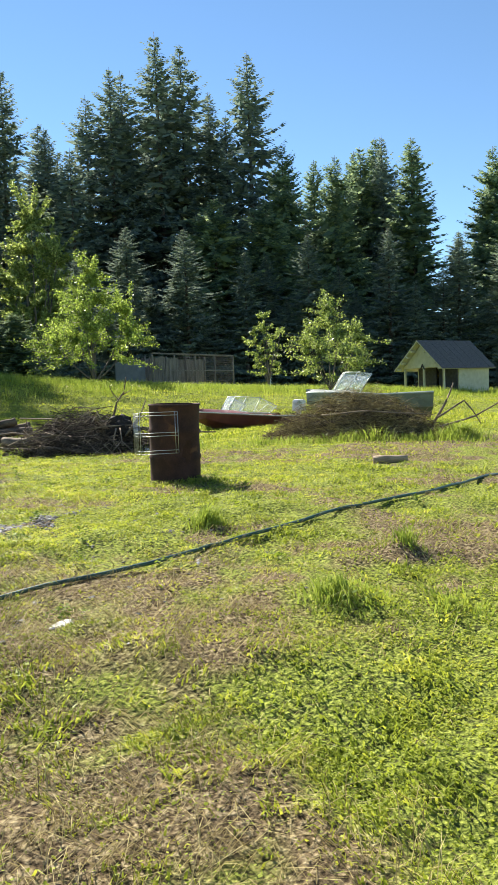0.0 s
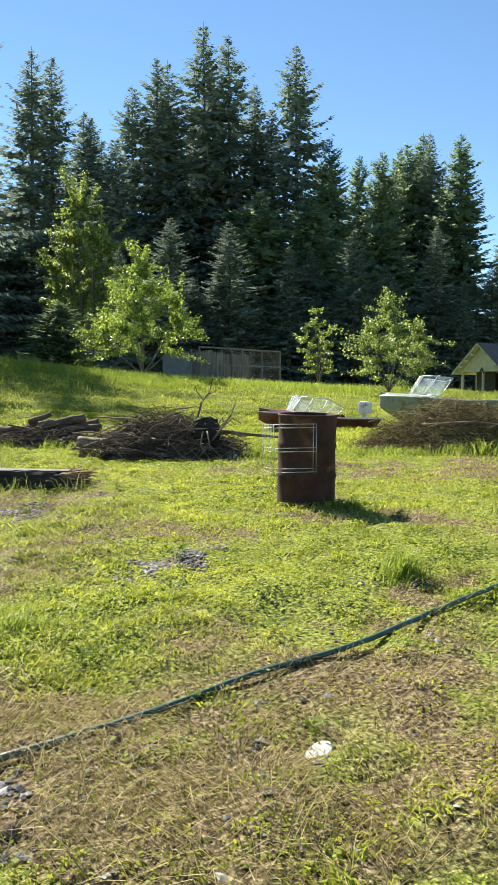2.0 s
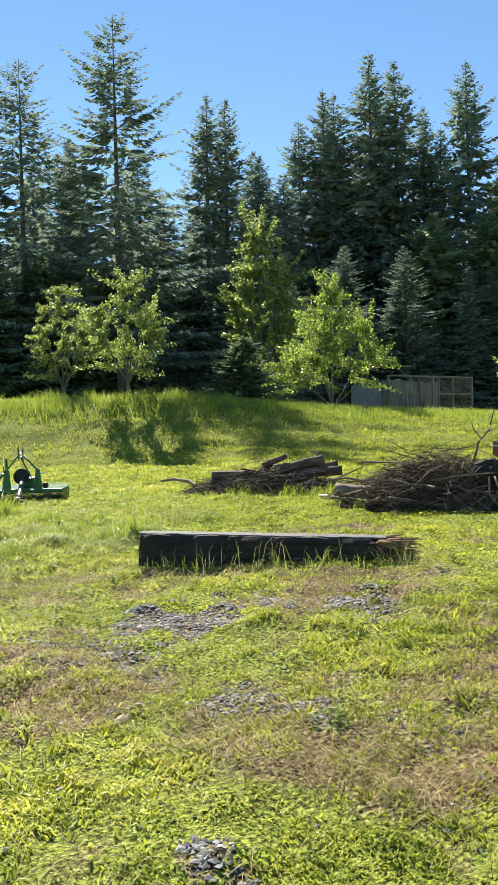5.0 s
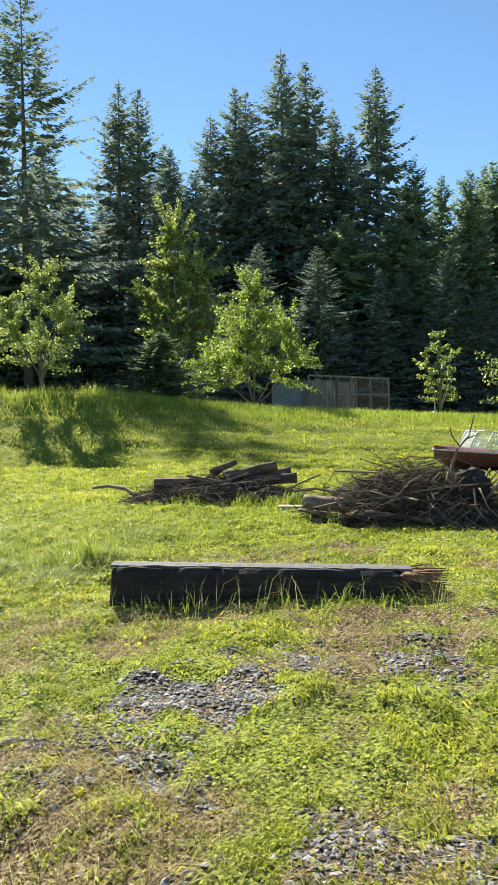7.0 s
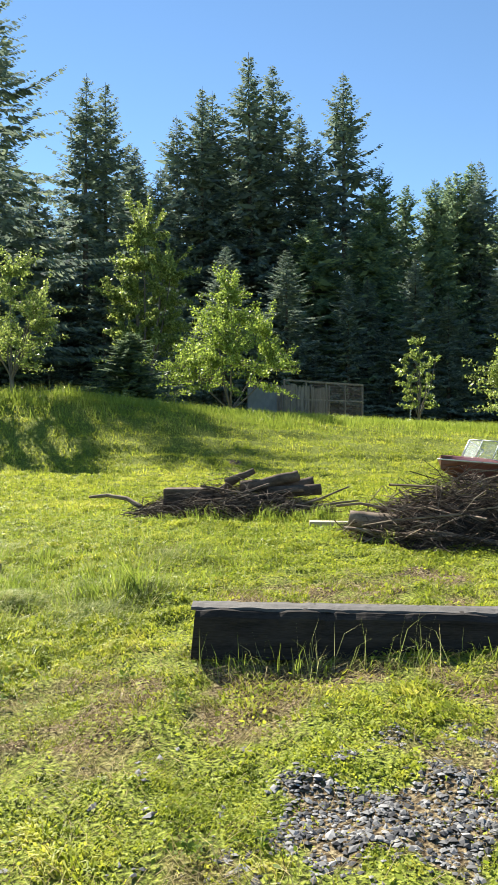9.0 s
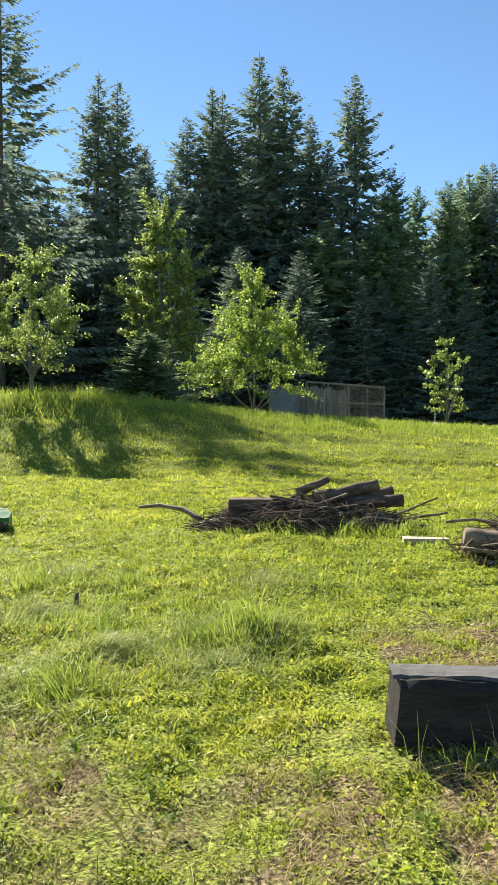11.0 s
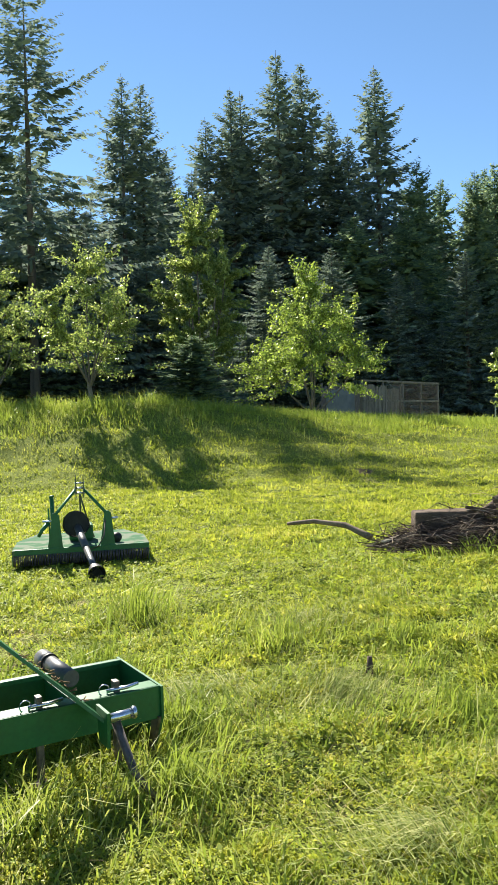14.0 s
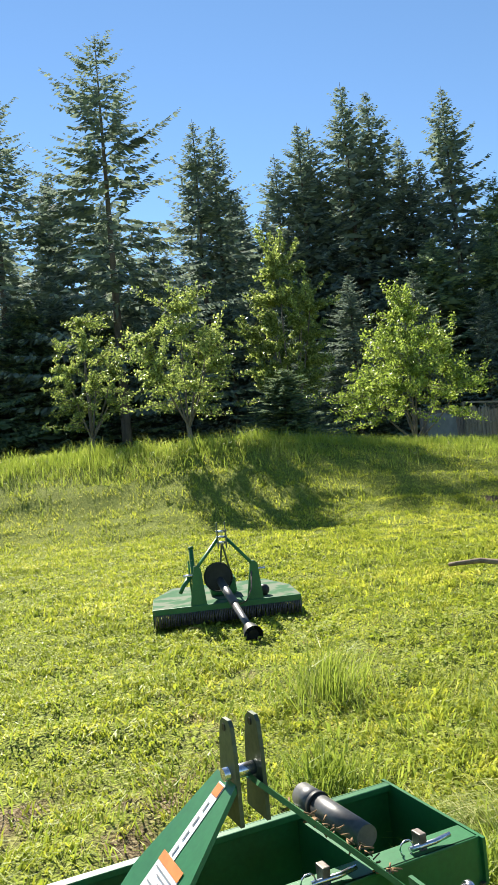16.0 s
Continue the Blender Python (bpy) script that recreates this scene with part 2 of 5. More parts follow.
SHINGLE = surface("asphalt_shingle", (0.06, 0.055, 0.052), (0.16, 0.14, 0.13), 12, 0.9, bump=0.5)
DARK_BOARD = surface("dark_boards", (0.03, 0.03, 0.033), (0.085, 0.08, 0.08), 8, 0.85, bump=0.3)
GREY_BOARD = surface("silvered_boards", (0.08, 0.073, 0.066), (0.25, 0.225, 0.2), 5, 0.9, gloss=0.2, bump=0.5, stretch=(1, 1, 0.2))
TARP = surface("blue_grey_sheet", (0.07, 0.085, 0.11), (0.13, 0.15, 0.18), 3, 0.6, bump=0.2)
GLASS = bpy.data.materials.new("dusty_glass")
GLASS.use_nodes = True
gb = GLASS.node_tree.nodes["Principled BSDF"]
gb.inputs["Base Color"].default_value = (0.9, 0.94, 0.95, 1)
gb.inputs["Roughness"].default_value = 0.04
gb.inputs["Transmission Weight"].default_value = 0.88
gb.inputs["IOR"].default_value = 1.35

# ---- building helpers ----
def part(name, bm, material, parent=None, label=""):
    """Links a bmesh as one mesh object under a thing or a part."""
    me = bpy.data.meshes.new(name)
    bm.to_mesh(me)
    bm.free()
    me.materials.append(material)
    ob = new(name, me)
    ob.parent = parent
    if label:
        ob["label"] = label
    return ob


def thing(name, m, label, category, group="", kind=""):
    ob = new(name)
    ob.empty_display_size = 0.2
    ob.matrix_world = m
    return tagged(ob, label, category, group, kind)


def arrays(name, verts, faces, material, parent=None, smooth=False):
    """One mesh from numpy arrays; faces is a list of integer arrays, each of triangles or quads."""
    me = bpy.data.meshes.new(name)
    verts = np.asarray(verts, dtype=np.float32)
    me.vertices.add(len(verts))
    me.vertices.foreach_set("co", verts.ravel())
    loops = np.concatenate([f.ravel() for f in faces]).astype(np.int32)
    sizes = np.concatenate([np.full(len(f), f.shape[1]) for f in faces]).astype(np.int32)
    starts = np.concatenate(([0], np.cumsum(sizes)[:-1])).astype(np.int32)
    me.loops.add(len(loops))
    me.loops.foreach_set("vertex_index", loops)
    me.polygons.add(len(sizes))
    me.polygons.foreach_set("loop_start", starts)
    me.polygons.foreach_set("loop_total", sizes)
    me.update(calc_edges=True)
    me.polygons.foreach_set("use_smooth", np.full(len(sizes), smooth, dtype=bool))
    me.materials.append(material)
    ob = new(name, me)
    ob.parent = parent
    return ob


def box(bm, cx, cy, cz, sx, sy, sz, bevel=0.0, m=None, top=1.0):
    """A box by its centre and sizes; top narrows its upper face."""
    r = bmesh.ops.create_cube(bm, size=1.0)
    vs = r["verts"]
    for v in vs:
        k = top if v.co.z > 0 else 1.0
        v.co = Vector((cx + v.co.x * sx * k, cy + v.co.y * sy * k, cz + v.co.z * sz))
    if bevel:
        es = list({e for v in vs for e in v.link_edges})
        g = bmesh.ops.bevel(bm, geom=es, offset=bevel, segments=2, profile=0.6, affect="EDGES")
        vs = list({v for f in g["faces"] for v in f.verts} | {v for v in vs if v.is_valid})
    if m is not None:
        bmesh.ops.transform(bm, matrix=m, verts=[v for v in vs if v.is_valid])
    return bm


def tube(bm, pts, radii, seg=8, cap=True, wobble=0.0):
    """A round rod along points, with a radius at each."""
    pts = [Vector(p) for p in pts]
    if not hasattr(radii, "__len__"):
        radii = [radii] * len(pts)
    rings = []
    for i, p in enumerate(pts):
        d = (pts[min(i + 1, len(pts) - 1)] - pts[max(i - 1, 0)]).normalized()
        a = d.cross(Vector((0, 0, 1)) if abs(d.z) < 0.9 else Vector((1, 0, 0))).normalized()
        b = d.cross(a)
        rings.append([bm.verts.new(p + (a * math.cos(2 * math.pi * k / seg) + b * math.sin(2 * math.pi * k / seg)) * radii[i] * (1 + wobble * random.uniform(-1, 1))) for k in range(seg)])
    for r0, r1 in zip(rings, rings[1:]):
        for k in range(seg):
            f = bm.faces.new((r0[k], r0[(k + 1) % seg], r1[(k + 1) % seg], r1[k]))
            f.smooth = True
    if cap:
        bm.faces.new(rings[0][::-1])
        bm.faces.new(rings[-1])
    return bm


def plate(bm, outline, thick, origin, u, v):
    """A flat plate: outline of (a, b) in the plane of u and v at origin, given a thickness."""
    u, v, o = Vector(u).normalized(), Vector(v).normalized(), Vector(origin)
    n = u.cross(v).normalized() * thick / 2
    lo = [bm.verts.new(o + u * a + v * b - n) for a, b in outline]
    hi = [bm.verts.new(o + u * a + v * b + n) for a, b in outline]
    k = len(outline)
    bm.faces.new(lo[::-1])
    bm.faces.new(hi)
    for i in range(k):
        bm.faces.new((lo[i], lo[(i + 1) % k], hi[(i + 1) % k], hi[i]))
    bmesh.ops.recalc_face_normals(bm, faces=bm.faces[:])
    return bm


def fresh():
    return bmesh.new()


# ---- the lie of the land ----
LATTICE = np.random.RandomState(7).rand(256, 256)


def vnoise(x, y, scale):
    """Smooth value noise between 0 and 1."""
    x, y = np.asarray(x, float) / scale + 71.3, np.asarray(y, float) / scale + 39.7
    i, j = np.floor(x).astype(int), np.floor(y).astype(int)
    a, b = x - i, y - j
    a, b = a * a * (3 - 2 * a), b * b * (3 - 2 * b)
    g = lambda p, q: LATTICE[p % 256, q % 256]
    return (g(i, j) * (1 - a) + g(i + 1, j) * a) * (1 - b) + (g(i, j + 1) * (1 - a) + g(i + 1, j + 1) * a) * b


def step01(t):
    t = np.clip(t, 0, 1)
    return t * t * (3 - 2 * t)


def height(x, y):
    """The ground: a nearly level yard, then a bank up to the terrace before the woods."""
    x, y = np.asarray(x, float), np.asarray(y, float)
    flat = np.interp(y, [-30, 0, 3, 5.5, 10, 15, 20, 26], [-0.2, 0.08, 0.28, 0.41, 0.45, 0.39, 0.31, 0.30]) + 0.02 * np.clip(x - 0.5, 0, 3)
    s, u = 0.58 * x + 0.81 * y, 0.81 * x - 0.58 * y
    crest = np.interp(u, [-40, -14, -8, 0, 6, 12, 30], [2.45, 2.4, 1.8, 1.25, 1.05, 0.65, 0.4])
    run = np.interp(u, [-40, -14, 0, 12], [8.0, 8.0, 12.5, 16.0])
    rise = crest * step01((s - 26.3) / run)
    ledge = (vnoise(u / 2.2, s / 0.45, 1.0) - 0.5) * 0.16 * step01((s - 21) / 4) * step01((40 - s) / 4)
    rough = ledge + (vnoise(x, y, 1.1) - 0.5) * 0.05 + (vnoise(x, y, 0.38) - 0.5) * 0.06 + (vnoise(x, y, 0.17) - 0.5) * 0.05 + (vnoise(x, y, 5.0) - 0.5) * 0.08
    for cx, cy, lift, r in ((2.75, 3.1, 0.09, 0.28), (3.75, 3.6, 0.07, 0.16), (2.1, 2.6, 0.05, 0.25), (3.25, 5.15, 0.05, 0.16), (1.35, 5.15, 0.04, 0.22), (0.2, 13.35, 0.06, 0.3), (1.2, 13.0, 0.07, 0.35)):
        rough = rough + lift * np.exp(-((x - cx) ** 2 + (y - cy) ** 2) / r ** 2)   # hummocks
    return flat + rise + rough


def on_ground(x, y, lift=0.0):
    return float(height(x, y)) + lift


def gravel_at(x, y):
    """Where crushed rock shows through the turf."""
    x, y = np.asarray(x, float), np.asarray(y, float)
    blob = lambda cx, cy, rx, ry: np.exp(-((x - cx) / rx) ** 2 - ((y - cy) / ry) ** 2)
    place = np.maximum.reduce([blob(0.7, 9.2, 0.7, 0.36) * 0.9, blob(0.0, 8.8, 0.4, 0.5) * 0.7, blob(1.9, 8.9, 0.4, 0.3) * 0.6, blob(-0.2, 5.9, 0.8, 0.6) * 0.3, blob(0.4, 7.4, 0.6, 0.5) * 0.45, blob(0.35, 4.0, 0.5, 0.3) * 0.5, blob(2.2, 6.3, 0.5, 0.3) * 0.42])
    return step01((place - 0.25 + (vnoise(x, y, 0.3) - 0.5) * 0.6 + (vnoise(x, y, 0.11) - 0.5) * 0.5) / 0.4)


def dry_at(x, y):
    """Where the turf is mown down to straw and soil."""
    x, y = np.asarray(x, float), np.asarray(y, float)
    near = np.interp(y - 0.12 * x, [0, 3.6, 5.0, 8, 11, 16, 22], [0.24, 0.24, 0.32, 0.38, 0.22, -0.05, -0.3])
    far = step01((np.hypot(x - 8, y - 20) - 26) / 12)
    return (1 - 0.8 * far) * np.clip(near + (vnoise(x, y, 1.3) - 0.5) * 0.9 + (vnoise(x, y, 0.4) - 0.5) * 0.6 + (vnoise(x, y, 0.16) - 0.5) * 0.35 + 0.3 * np.exp(-((x - 0.5) / 1.4) ** 2 - ((y - 6.3) / 1.0) ** 2) + 0.35 * np.exp(-((x - 0.2) / 0.6) ** 2 - ((y - 4.9) / 0.5) ** 2) + 0.4 * np.exp(-((x - 4.4) / 0.8) ** 2 - ((y - 3.3) / 0.8) ** 2) - 0.25 * np.exp(-((x - 2.9) / 0.5) ** 2 - ((y - 2.3) / 0.9) ** 2) + 0.4 * np.exp(-((x - 0.7) / 0.9) ** 2 - ((y - 2.6) / 1.0) ** 2) + 0.25 * np.exp(-((x - 5.0) / 1.6) ** 2 - ((y - 3.9) / 0.7) ** 2) + 0.7 * np.exp(-((x - 10.6 - 0.45 * (y - 27)) / 0.35) ** 2 - ((y - 27) / 1.8) ** 2) + 0.5 * np.exp(-((x - 3.4) / 0.7) ** 2 - ((y - 4.98) / 0.22) ** 2) + 0.45 * np.exp(-((x + 1.6) / 1.5) ** 2 - ((y - 16.6) / 1.0) ** 2) + 0.35 * np.exp(-((x - 0.4) / 0.5) ** 2 - ((y - 4.1) / 0.4) ** 2), 0, 1)


axis = lambda lo, mid, hi: np.concatenate((np.geomspace(700, 14, 24) * -1 + lo, np.arange(lo - 13.5, lo, 0.25), np.arange(lo, mid, 0.09), np.arange(mid, mid + 14, 0.2), np.arange(mid + 14, hi, 0.4), hi + np.geomspace(8, 700, 26)))
gx, gy = np.meshgrid(axis(-3, 9, 38), axis(0, 18, 54), indexing="ij")
gv = np.stack((gx, gy, height(gx, gy)), -1).reshape(-1, 3)
gi = np.arange(gx.size).reshape(gx.shape)
ground = arrays("ground", gv, [np.stack((gi[:-1, :-1], gi[1:, :-1], gi[1:, 1:], gi[:-1, 1:]), -1).reshape(-1, 4)], GROUND, None, True)
bare = ground.data.attributes.new("bare", "FLOAT", "POINT")
bare.data.foreach_set("value", np.maximum(dry_at(gv[:, 0], gv[:, 1]), gravel_at(gv[:, 0], gv[:, 1])).astype(np.float32))
tagged(ground, "uneven mown yard of turf and bare soil rising to a grassy bank", "ground", kind="structure")

# ---- conifers of the wood ----
def conifer_mesh(seed, tall, wide, needle, first=0.03, density=1.0, droop=0.35, power=0.75, inner=11, skip=0.08, fine=1.0):
    """A trunk and whorls of boughs, each carrying flat hanging sprays; inner sprays fill the shaded heart."""
    rs = np.random.RandomState(seed)
    trunk = fresh()
    lean = rs.uniform(-0.01, 0.01, 2)
    tube(trunk, [(lean[0] * z, lean[1] * z, z) for z in np.linspace(-0.5, tall, 9)], [max(0.02, 0.012 * tall * (1 - k / 8.0) ** 0.9) for k in range(9)], 7)
    V, z, up = [], tall * first, np.array((0, 0, 1.0))
    big = tall / 38
    while z < tall * 0.985:
        f = z / tall
        heavy = rs.uniform(0, 2 * math.pi)
        reach = wide * (1 - f) ** power * min(1.0, 0.6 + f * 3.0) * min(1.0, 0.3 + (1 - f) / 0.1) * rs.uniform(0.78, 1.12) + 0.15
        for k in range(rs.randint(6, 9)):
            if rs.rand() < skip:
                continue
            a = rs.uniform(0, 2 * math.pi)
            length = reach * rs.uniform(0.55, 1.0) * (1 + 0.18 * math.cos(a - heavy)) * (1.25 if rs.rand() < 0.12 else 1.0)
            d = np.array((math.cos(a), math.sin(a), 0))
            side = np.array((-d[1], d[0], 0))
            n = max(5, int(length * 4.6 * density / big / fine) + 3)
            t = 0.15 + 0.85 * ((np.arange(n) + rs.uniform(0, 1, n)) / n) ** 0.7
            lift = np.interp(f, [0.0, 0.6, 0.85, 1.0], [0.0, 0.12, 0.5, 0.8])
            pos = np.array((lean[0] * z, lean[1] * z, z + rs.uniform(-0.25, 0.25) * big)) + d * (t * length)[:, None] + up * ((lift - droop) * length * t + droop * 0.75 * length * t ** 2.2)[:, None]
            hand = np.where(np.arange(n) % 2 < 1, -1, 1)[:, None]
            size = np.minimum((0.26 * length * (1.05 - t) + 0.32 * big) * rs.uniform(0.6, 1.2, n), 1.25 * big)[:, None] * fine
            way = side * hand * rs.uniform(0.35, 0.9, (n, 1)) + d * rs.uniform(0.35, 0.9, (n, 1)) - up * rs.uniform(0.1, 1.1, (n, 1)) * (1 - 0.85 * f)
            way /= np.linalg.norm(way, axis=1)[:, None]
            flat = np.cross(way, up) + up * rs.uniform(-0.9, 0.9, (n, 1))
            flat *= size * rs.uniform(0.16, 0.36, (n, 1))
            V.append(np.stack((pos - way * size * 0.1, pos + way * size * 0.4 + flat, pos + way * size, pos + way * size * 0.45 - flat), 1))
        if inner:
            n = inner
            a = rs.uniform(0, 2 * math.pi, (n, 1))
            c = np.concatenate((np.cos(a), np.sin(a), np.zeros((n, 1))), 1) * reach * rs.uniform(0.05, 0.5, (n, 1)) + np.array((lean[0] * z, lean[1] * z, z - 0.3))
            e = rs.normal(0, 1, (n, 3)) * (1, 1, 0.5) * min(0.5, 0.15 * reach)
            g = np.cross(e, rs.normal(0, 1, (n, 3)))
            g *= min(0.26, 0.09 * reach) / (np.linalg.norm(g, axis=1)[:, None] + 1e-6)
            V.append(np.stack((c - e, c + g, c + e, c - g), 1))
        z += (0.42 + 0.5 * (1 - f)) * rs.uniform(0.65, 1.3) / max(0.6, density) * max(0.5, big)
    return trunk, np.concatenate(V).reshape(-1, 3), needle


def conifer(name, spec, m, label):
    t = thing(name, m, label, "tree", "conifers of the wood")
    trunk, V, needle = spec
    part("trunk", trunk, BARK, t)
    arrays("crown", V, [np.arange(len(V)).reshape(-1, 4)], needle, t)
    return t


SPECS = [
    ("spruce", conifer_mesh(11, 38, 10.6, NEEDLE, 0.05, 1.0, 0.42, 0.8, 11, 0.08, 0.85), "tall dark green spruce at the edge of the wood"),
    ("spruce", conifer_mesh(12, 38, 9.8, NEEDLE, 0.02, 1.05, 0.36, 0.8, 11, 0.08, 0.85), "tall dense dark spruce at the edge of the wood"),
    ("spruce", conifer_mesh(13, 38, 12.8, NEEDLE, 0.14, 0.95, 0.24, 0.68, 3, 0.1, 0.72), "tall open-crowned spruce with a bare lower trunk"),
    ("young_conifer", conifer_mesh(14, 20, 7.0, NEEDLE_YOUNG, 0.0, 1.2, 0.34, 0.76), "bushy young green conifer in front of the wood"),
    ("young_conifer", conifer_mesh(15, 20, 5.4, NEEDLE_YOUNG, 0.0, 1.2, 0.25, 0.78), "slim young green conifer in front of the wood"),
]
first = {}


def plant(kind, x, y, top, girth=1.0, turn=0.0):
    base = on_ground(x, y) - 0.1
    tall = 38.0 if kind < 3 else 20.0
    k = (top - base) / tall
    m = pose(x, y, base, 0, 0, turn) @ Matrix.Diagonal((k * girth, k * girth, k, 1))
    if kind not in first:
        name, spec, label = SPECS[kind]
        first[kind] = conifer(name, spec, pose(0, 0, 0), label)
        first[kind].matrix_world = m
    else:
        c = copy_thing(first[kind], pose(0, 0, 0))
        c.matrix_basis = m


SKYLINE = [(2, 13.7, 70.3, 36.5, 1.1), (2, 7.2, 83.7, 37.9, 1.1), (0, 25.2, 80.3, 35.5, 1.1), (1, 27.9, 81.6, 35.6, 1.1), (0, 51.6, 112.6, 47.8, 1.2), (1, 54.7, 111.0, 52.0, 1.15),
           (0, 58.9, 113.5, 53.0, 1.15), (0, 63.5, 110.7, 58.7, 1.15), (1, 68.4, 111.0, 58.2, 1.2), (1, 73.6, 111.6, 51.7, 1.2), (1, 45.3, 116.5, 43.3, 1.4), (0, 65.9, 114.4, 52.4, 1.3), (1, 74.3, 108.8, 47.5, 1.3), (0, 82.7, 103.9, 39.1, 1.3), (1, 58.2, 113.7, 47.5, 1.3), (0, 47.0, 108.1, 37.7, 1.4), (1, 22.0, 84.0, 26.0, 1.3), (0, 86.9, 95.5, 35.6, 1.2), (1, 18.0, 88.0, 30.0, 1.3), (0, 12.5, 88.0, 32.0, 1.2), (0, 73.4, 99.6, 54.4, 1.15), (3, 72.0, 90.7, 37.2, 0.9), (4, 89.0, 103.7, 40.8, 1.0),
           (3, 94.2, 98.7, 41.9, 0.8), (4, 96.4, 96.3, 43.9, 1.0), (3, 78.5, 86.2, 35.5, 0.9), (4, 91.1, 93.7, 40.8, 1.0), (0, 93.5, 91.4, 42.5, 1.0), (4, 91.6, 83.3, 39.3, 1.1), (3, 93.7, 70.4, 34.9, 0.9),
           (3, 90.2, 63.4, 29.5, 1.0), (3, 54.0, 81.5, 25.7, 1.5), (3, 61.0, 80.1, 25.8, 1.4), (4, 57.5, 84.3, 23.0, 1.6), (1, 44.9, 113.7, 41.9, 1.2), (0, 20.5, 82.0, 23.0, 1.3), (1, 12.0, 84.0, 31.0, 1.2), (1, 1.5, 88.0, 34.0, 1.2), (0, -5.0, 90.0, 36.0, 1.2), (3, 1.7, 72.0, 21.7, 1.35), (3, 8.0, 75.0, 17.0, 1.4), (4, 13.5, 74.0, 16.5, 1.5), (3, -4.5, 74.0, 20.0, 1.2), (3, 17.2, 50.5, 7.2, 2.6)]
for k, (kind, x, y, top, girth) in enumerate(SKYLINE):
    plant(kind, x, y, top, girth, 47.0 * k)
rs = np.random.RandomState(5)
for k in range(34):     # the second rank, lower and closing the gaps
    f = (k + rs.uniform(0, 1)) / 34
    a = radians(-12 + 72 * f)
    d = rs.uniform(130, 155)
    plant(int(rs.choice([0, 1])), d * math.sin(a), d * math.cos(a), np.interp(f, [0, 0.55, 0.65, 1], [40, 42, 33, 31]) + 6 * math.sin(k * 1.7), 1.35, 31.0 * k)
for k in range(34):     # low skirt of dark trees under the eaves of the wood
    f = (k + rs.uniform(0.2, 0.8)) / 34
    a = radians(-4 + 62 * f)
    d = np.interp(f, [0, 0.4, 0.7, 1], [66, 70, 84, 84]) + rs.uniform(0, 7)
    plant(1, d * math.sin(a) + 1, d * math.cos(a) + 6, 16 + 4 * math.sin(k * 2.3), 1.55, 53.0 * k)

# ---- broad-leaved trees ----
def leaf_tree(name, seed, tall, spread, bole, leaf, label, x, y, size=0.1, count=5200, shoots=90, low=-0.85, cone=0.0, spire=0):
    """A trunk, curving limbs, and shoots that reach the crown's outline with leaves along them."""
    rs = np.random.RandomState(seed)
    t = thing(name, pose(x, y, on_ground(x, y) - 0.05), label, "tree", "")
    wood, spots, L = fresh(), [], []
    tube(wood, [(0, 0, -0.15), (0.03, 0, bole * 0.5), (0.0, 0.04, bole)], [0.02 * tall, 0.016 * tall, 0.014 * tall], 9, False)
    zc, rz = (bole * 0.8 + tall) / 2, (tall - bole * 0.8) / 2
    for k in range(8):
        a = 2 * math.pi * k / 7 + rs.uniform(-0.4, 0.4)
        r = spread * rs.uniform(0.35, 0.65) * (k < 7)
        top = bole + (tall - bole) * (rs.uniform(0.3, 0.7) if k < 7 else 0.88)
        p0, p2 = Vector((0, 0.02, bole * rs.uniform(0.8, 1.0))), Vector((r * math.cos(a), r * math.sin(a), top))
        p1 = (p0 + p2) / 2 + Vector((r * 0.2 * math.cos(a), r * 0.2 * math.sin(a), rs.uniform(-0.05, 0.05) * tall))
        pts = [p0 * (1 - f) ** 2 + p1 * 2 * f * (1 - f) + p2 * f * f for f in (0, 0.2, 0.4, 0.6, 0.8, 1.0)]
        tube(wood, pts, [0.0075 * tall * (1 - 0.75 * f / 5) for f in range(6)], 6, False)
        spots += pts[1:]
    per = count // shoots
    for k in range(shoots):
        a, cz, r = rs.uniform(0, 2 * math.pi), rs.uniform(low, 1), rs.uniform(0.5, 0.95) * (rs.uniform(1.15, 1.45) if rs.rand() < 0.2 else 1.0)
        if k < spire:
            a, cz, r = rs.uniform(0, 2 * math.pi), rs.uniform(0.9, 0.99), rs.uniform(1.05, 1.3)
        w = math.sqrt(max(0.03, 1 - cz * cz)) * spread * r * (1 - cone * cz)
        goal = Vector((w * math.cos(a), w * math.sin(a), min(tall * 1.12, zc + rz * cz * r)))
        p0 = min(spots, key=lambda p: (p - goal).length + 0.4 * max(0, p.z - goal.z))
        p1 = (p0 + goal) / 2 + Vector((0, 0, -0.06 * (goal - p0).length))
        pts = [p0 * (1 - f) ** 2 + p1 * 2 * f * (1 - f) + goal * f * f for f in (0, 0.33, 0.66, 1.0)]
        tube(wood, pts, [0.0026 * tall, 0.0022 * tall, 0.0015 * tall, 0.0006 * tall], 4, False)
        f = rs.uniform(0.15, 1.04, (per, 1))
        P0, P1, P2 = (np.array(tuple(q)) for q in (p0, p1, goal))
        L.append(P0 * (1 - f) ** 2 + P1 * 2 * f * (1 - f) + P2 * f * f + rs.normal(0, 0.045, (per, 3)) * spread ** 0.6)
    part("trunk", wood, FRUIT_BARK, t)
    leaf_quads("crown", np.concatenate(L), rs, size, leaf, t)
    return t


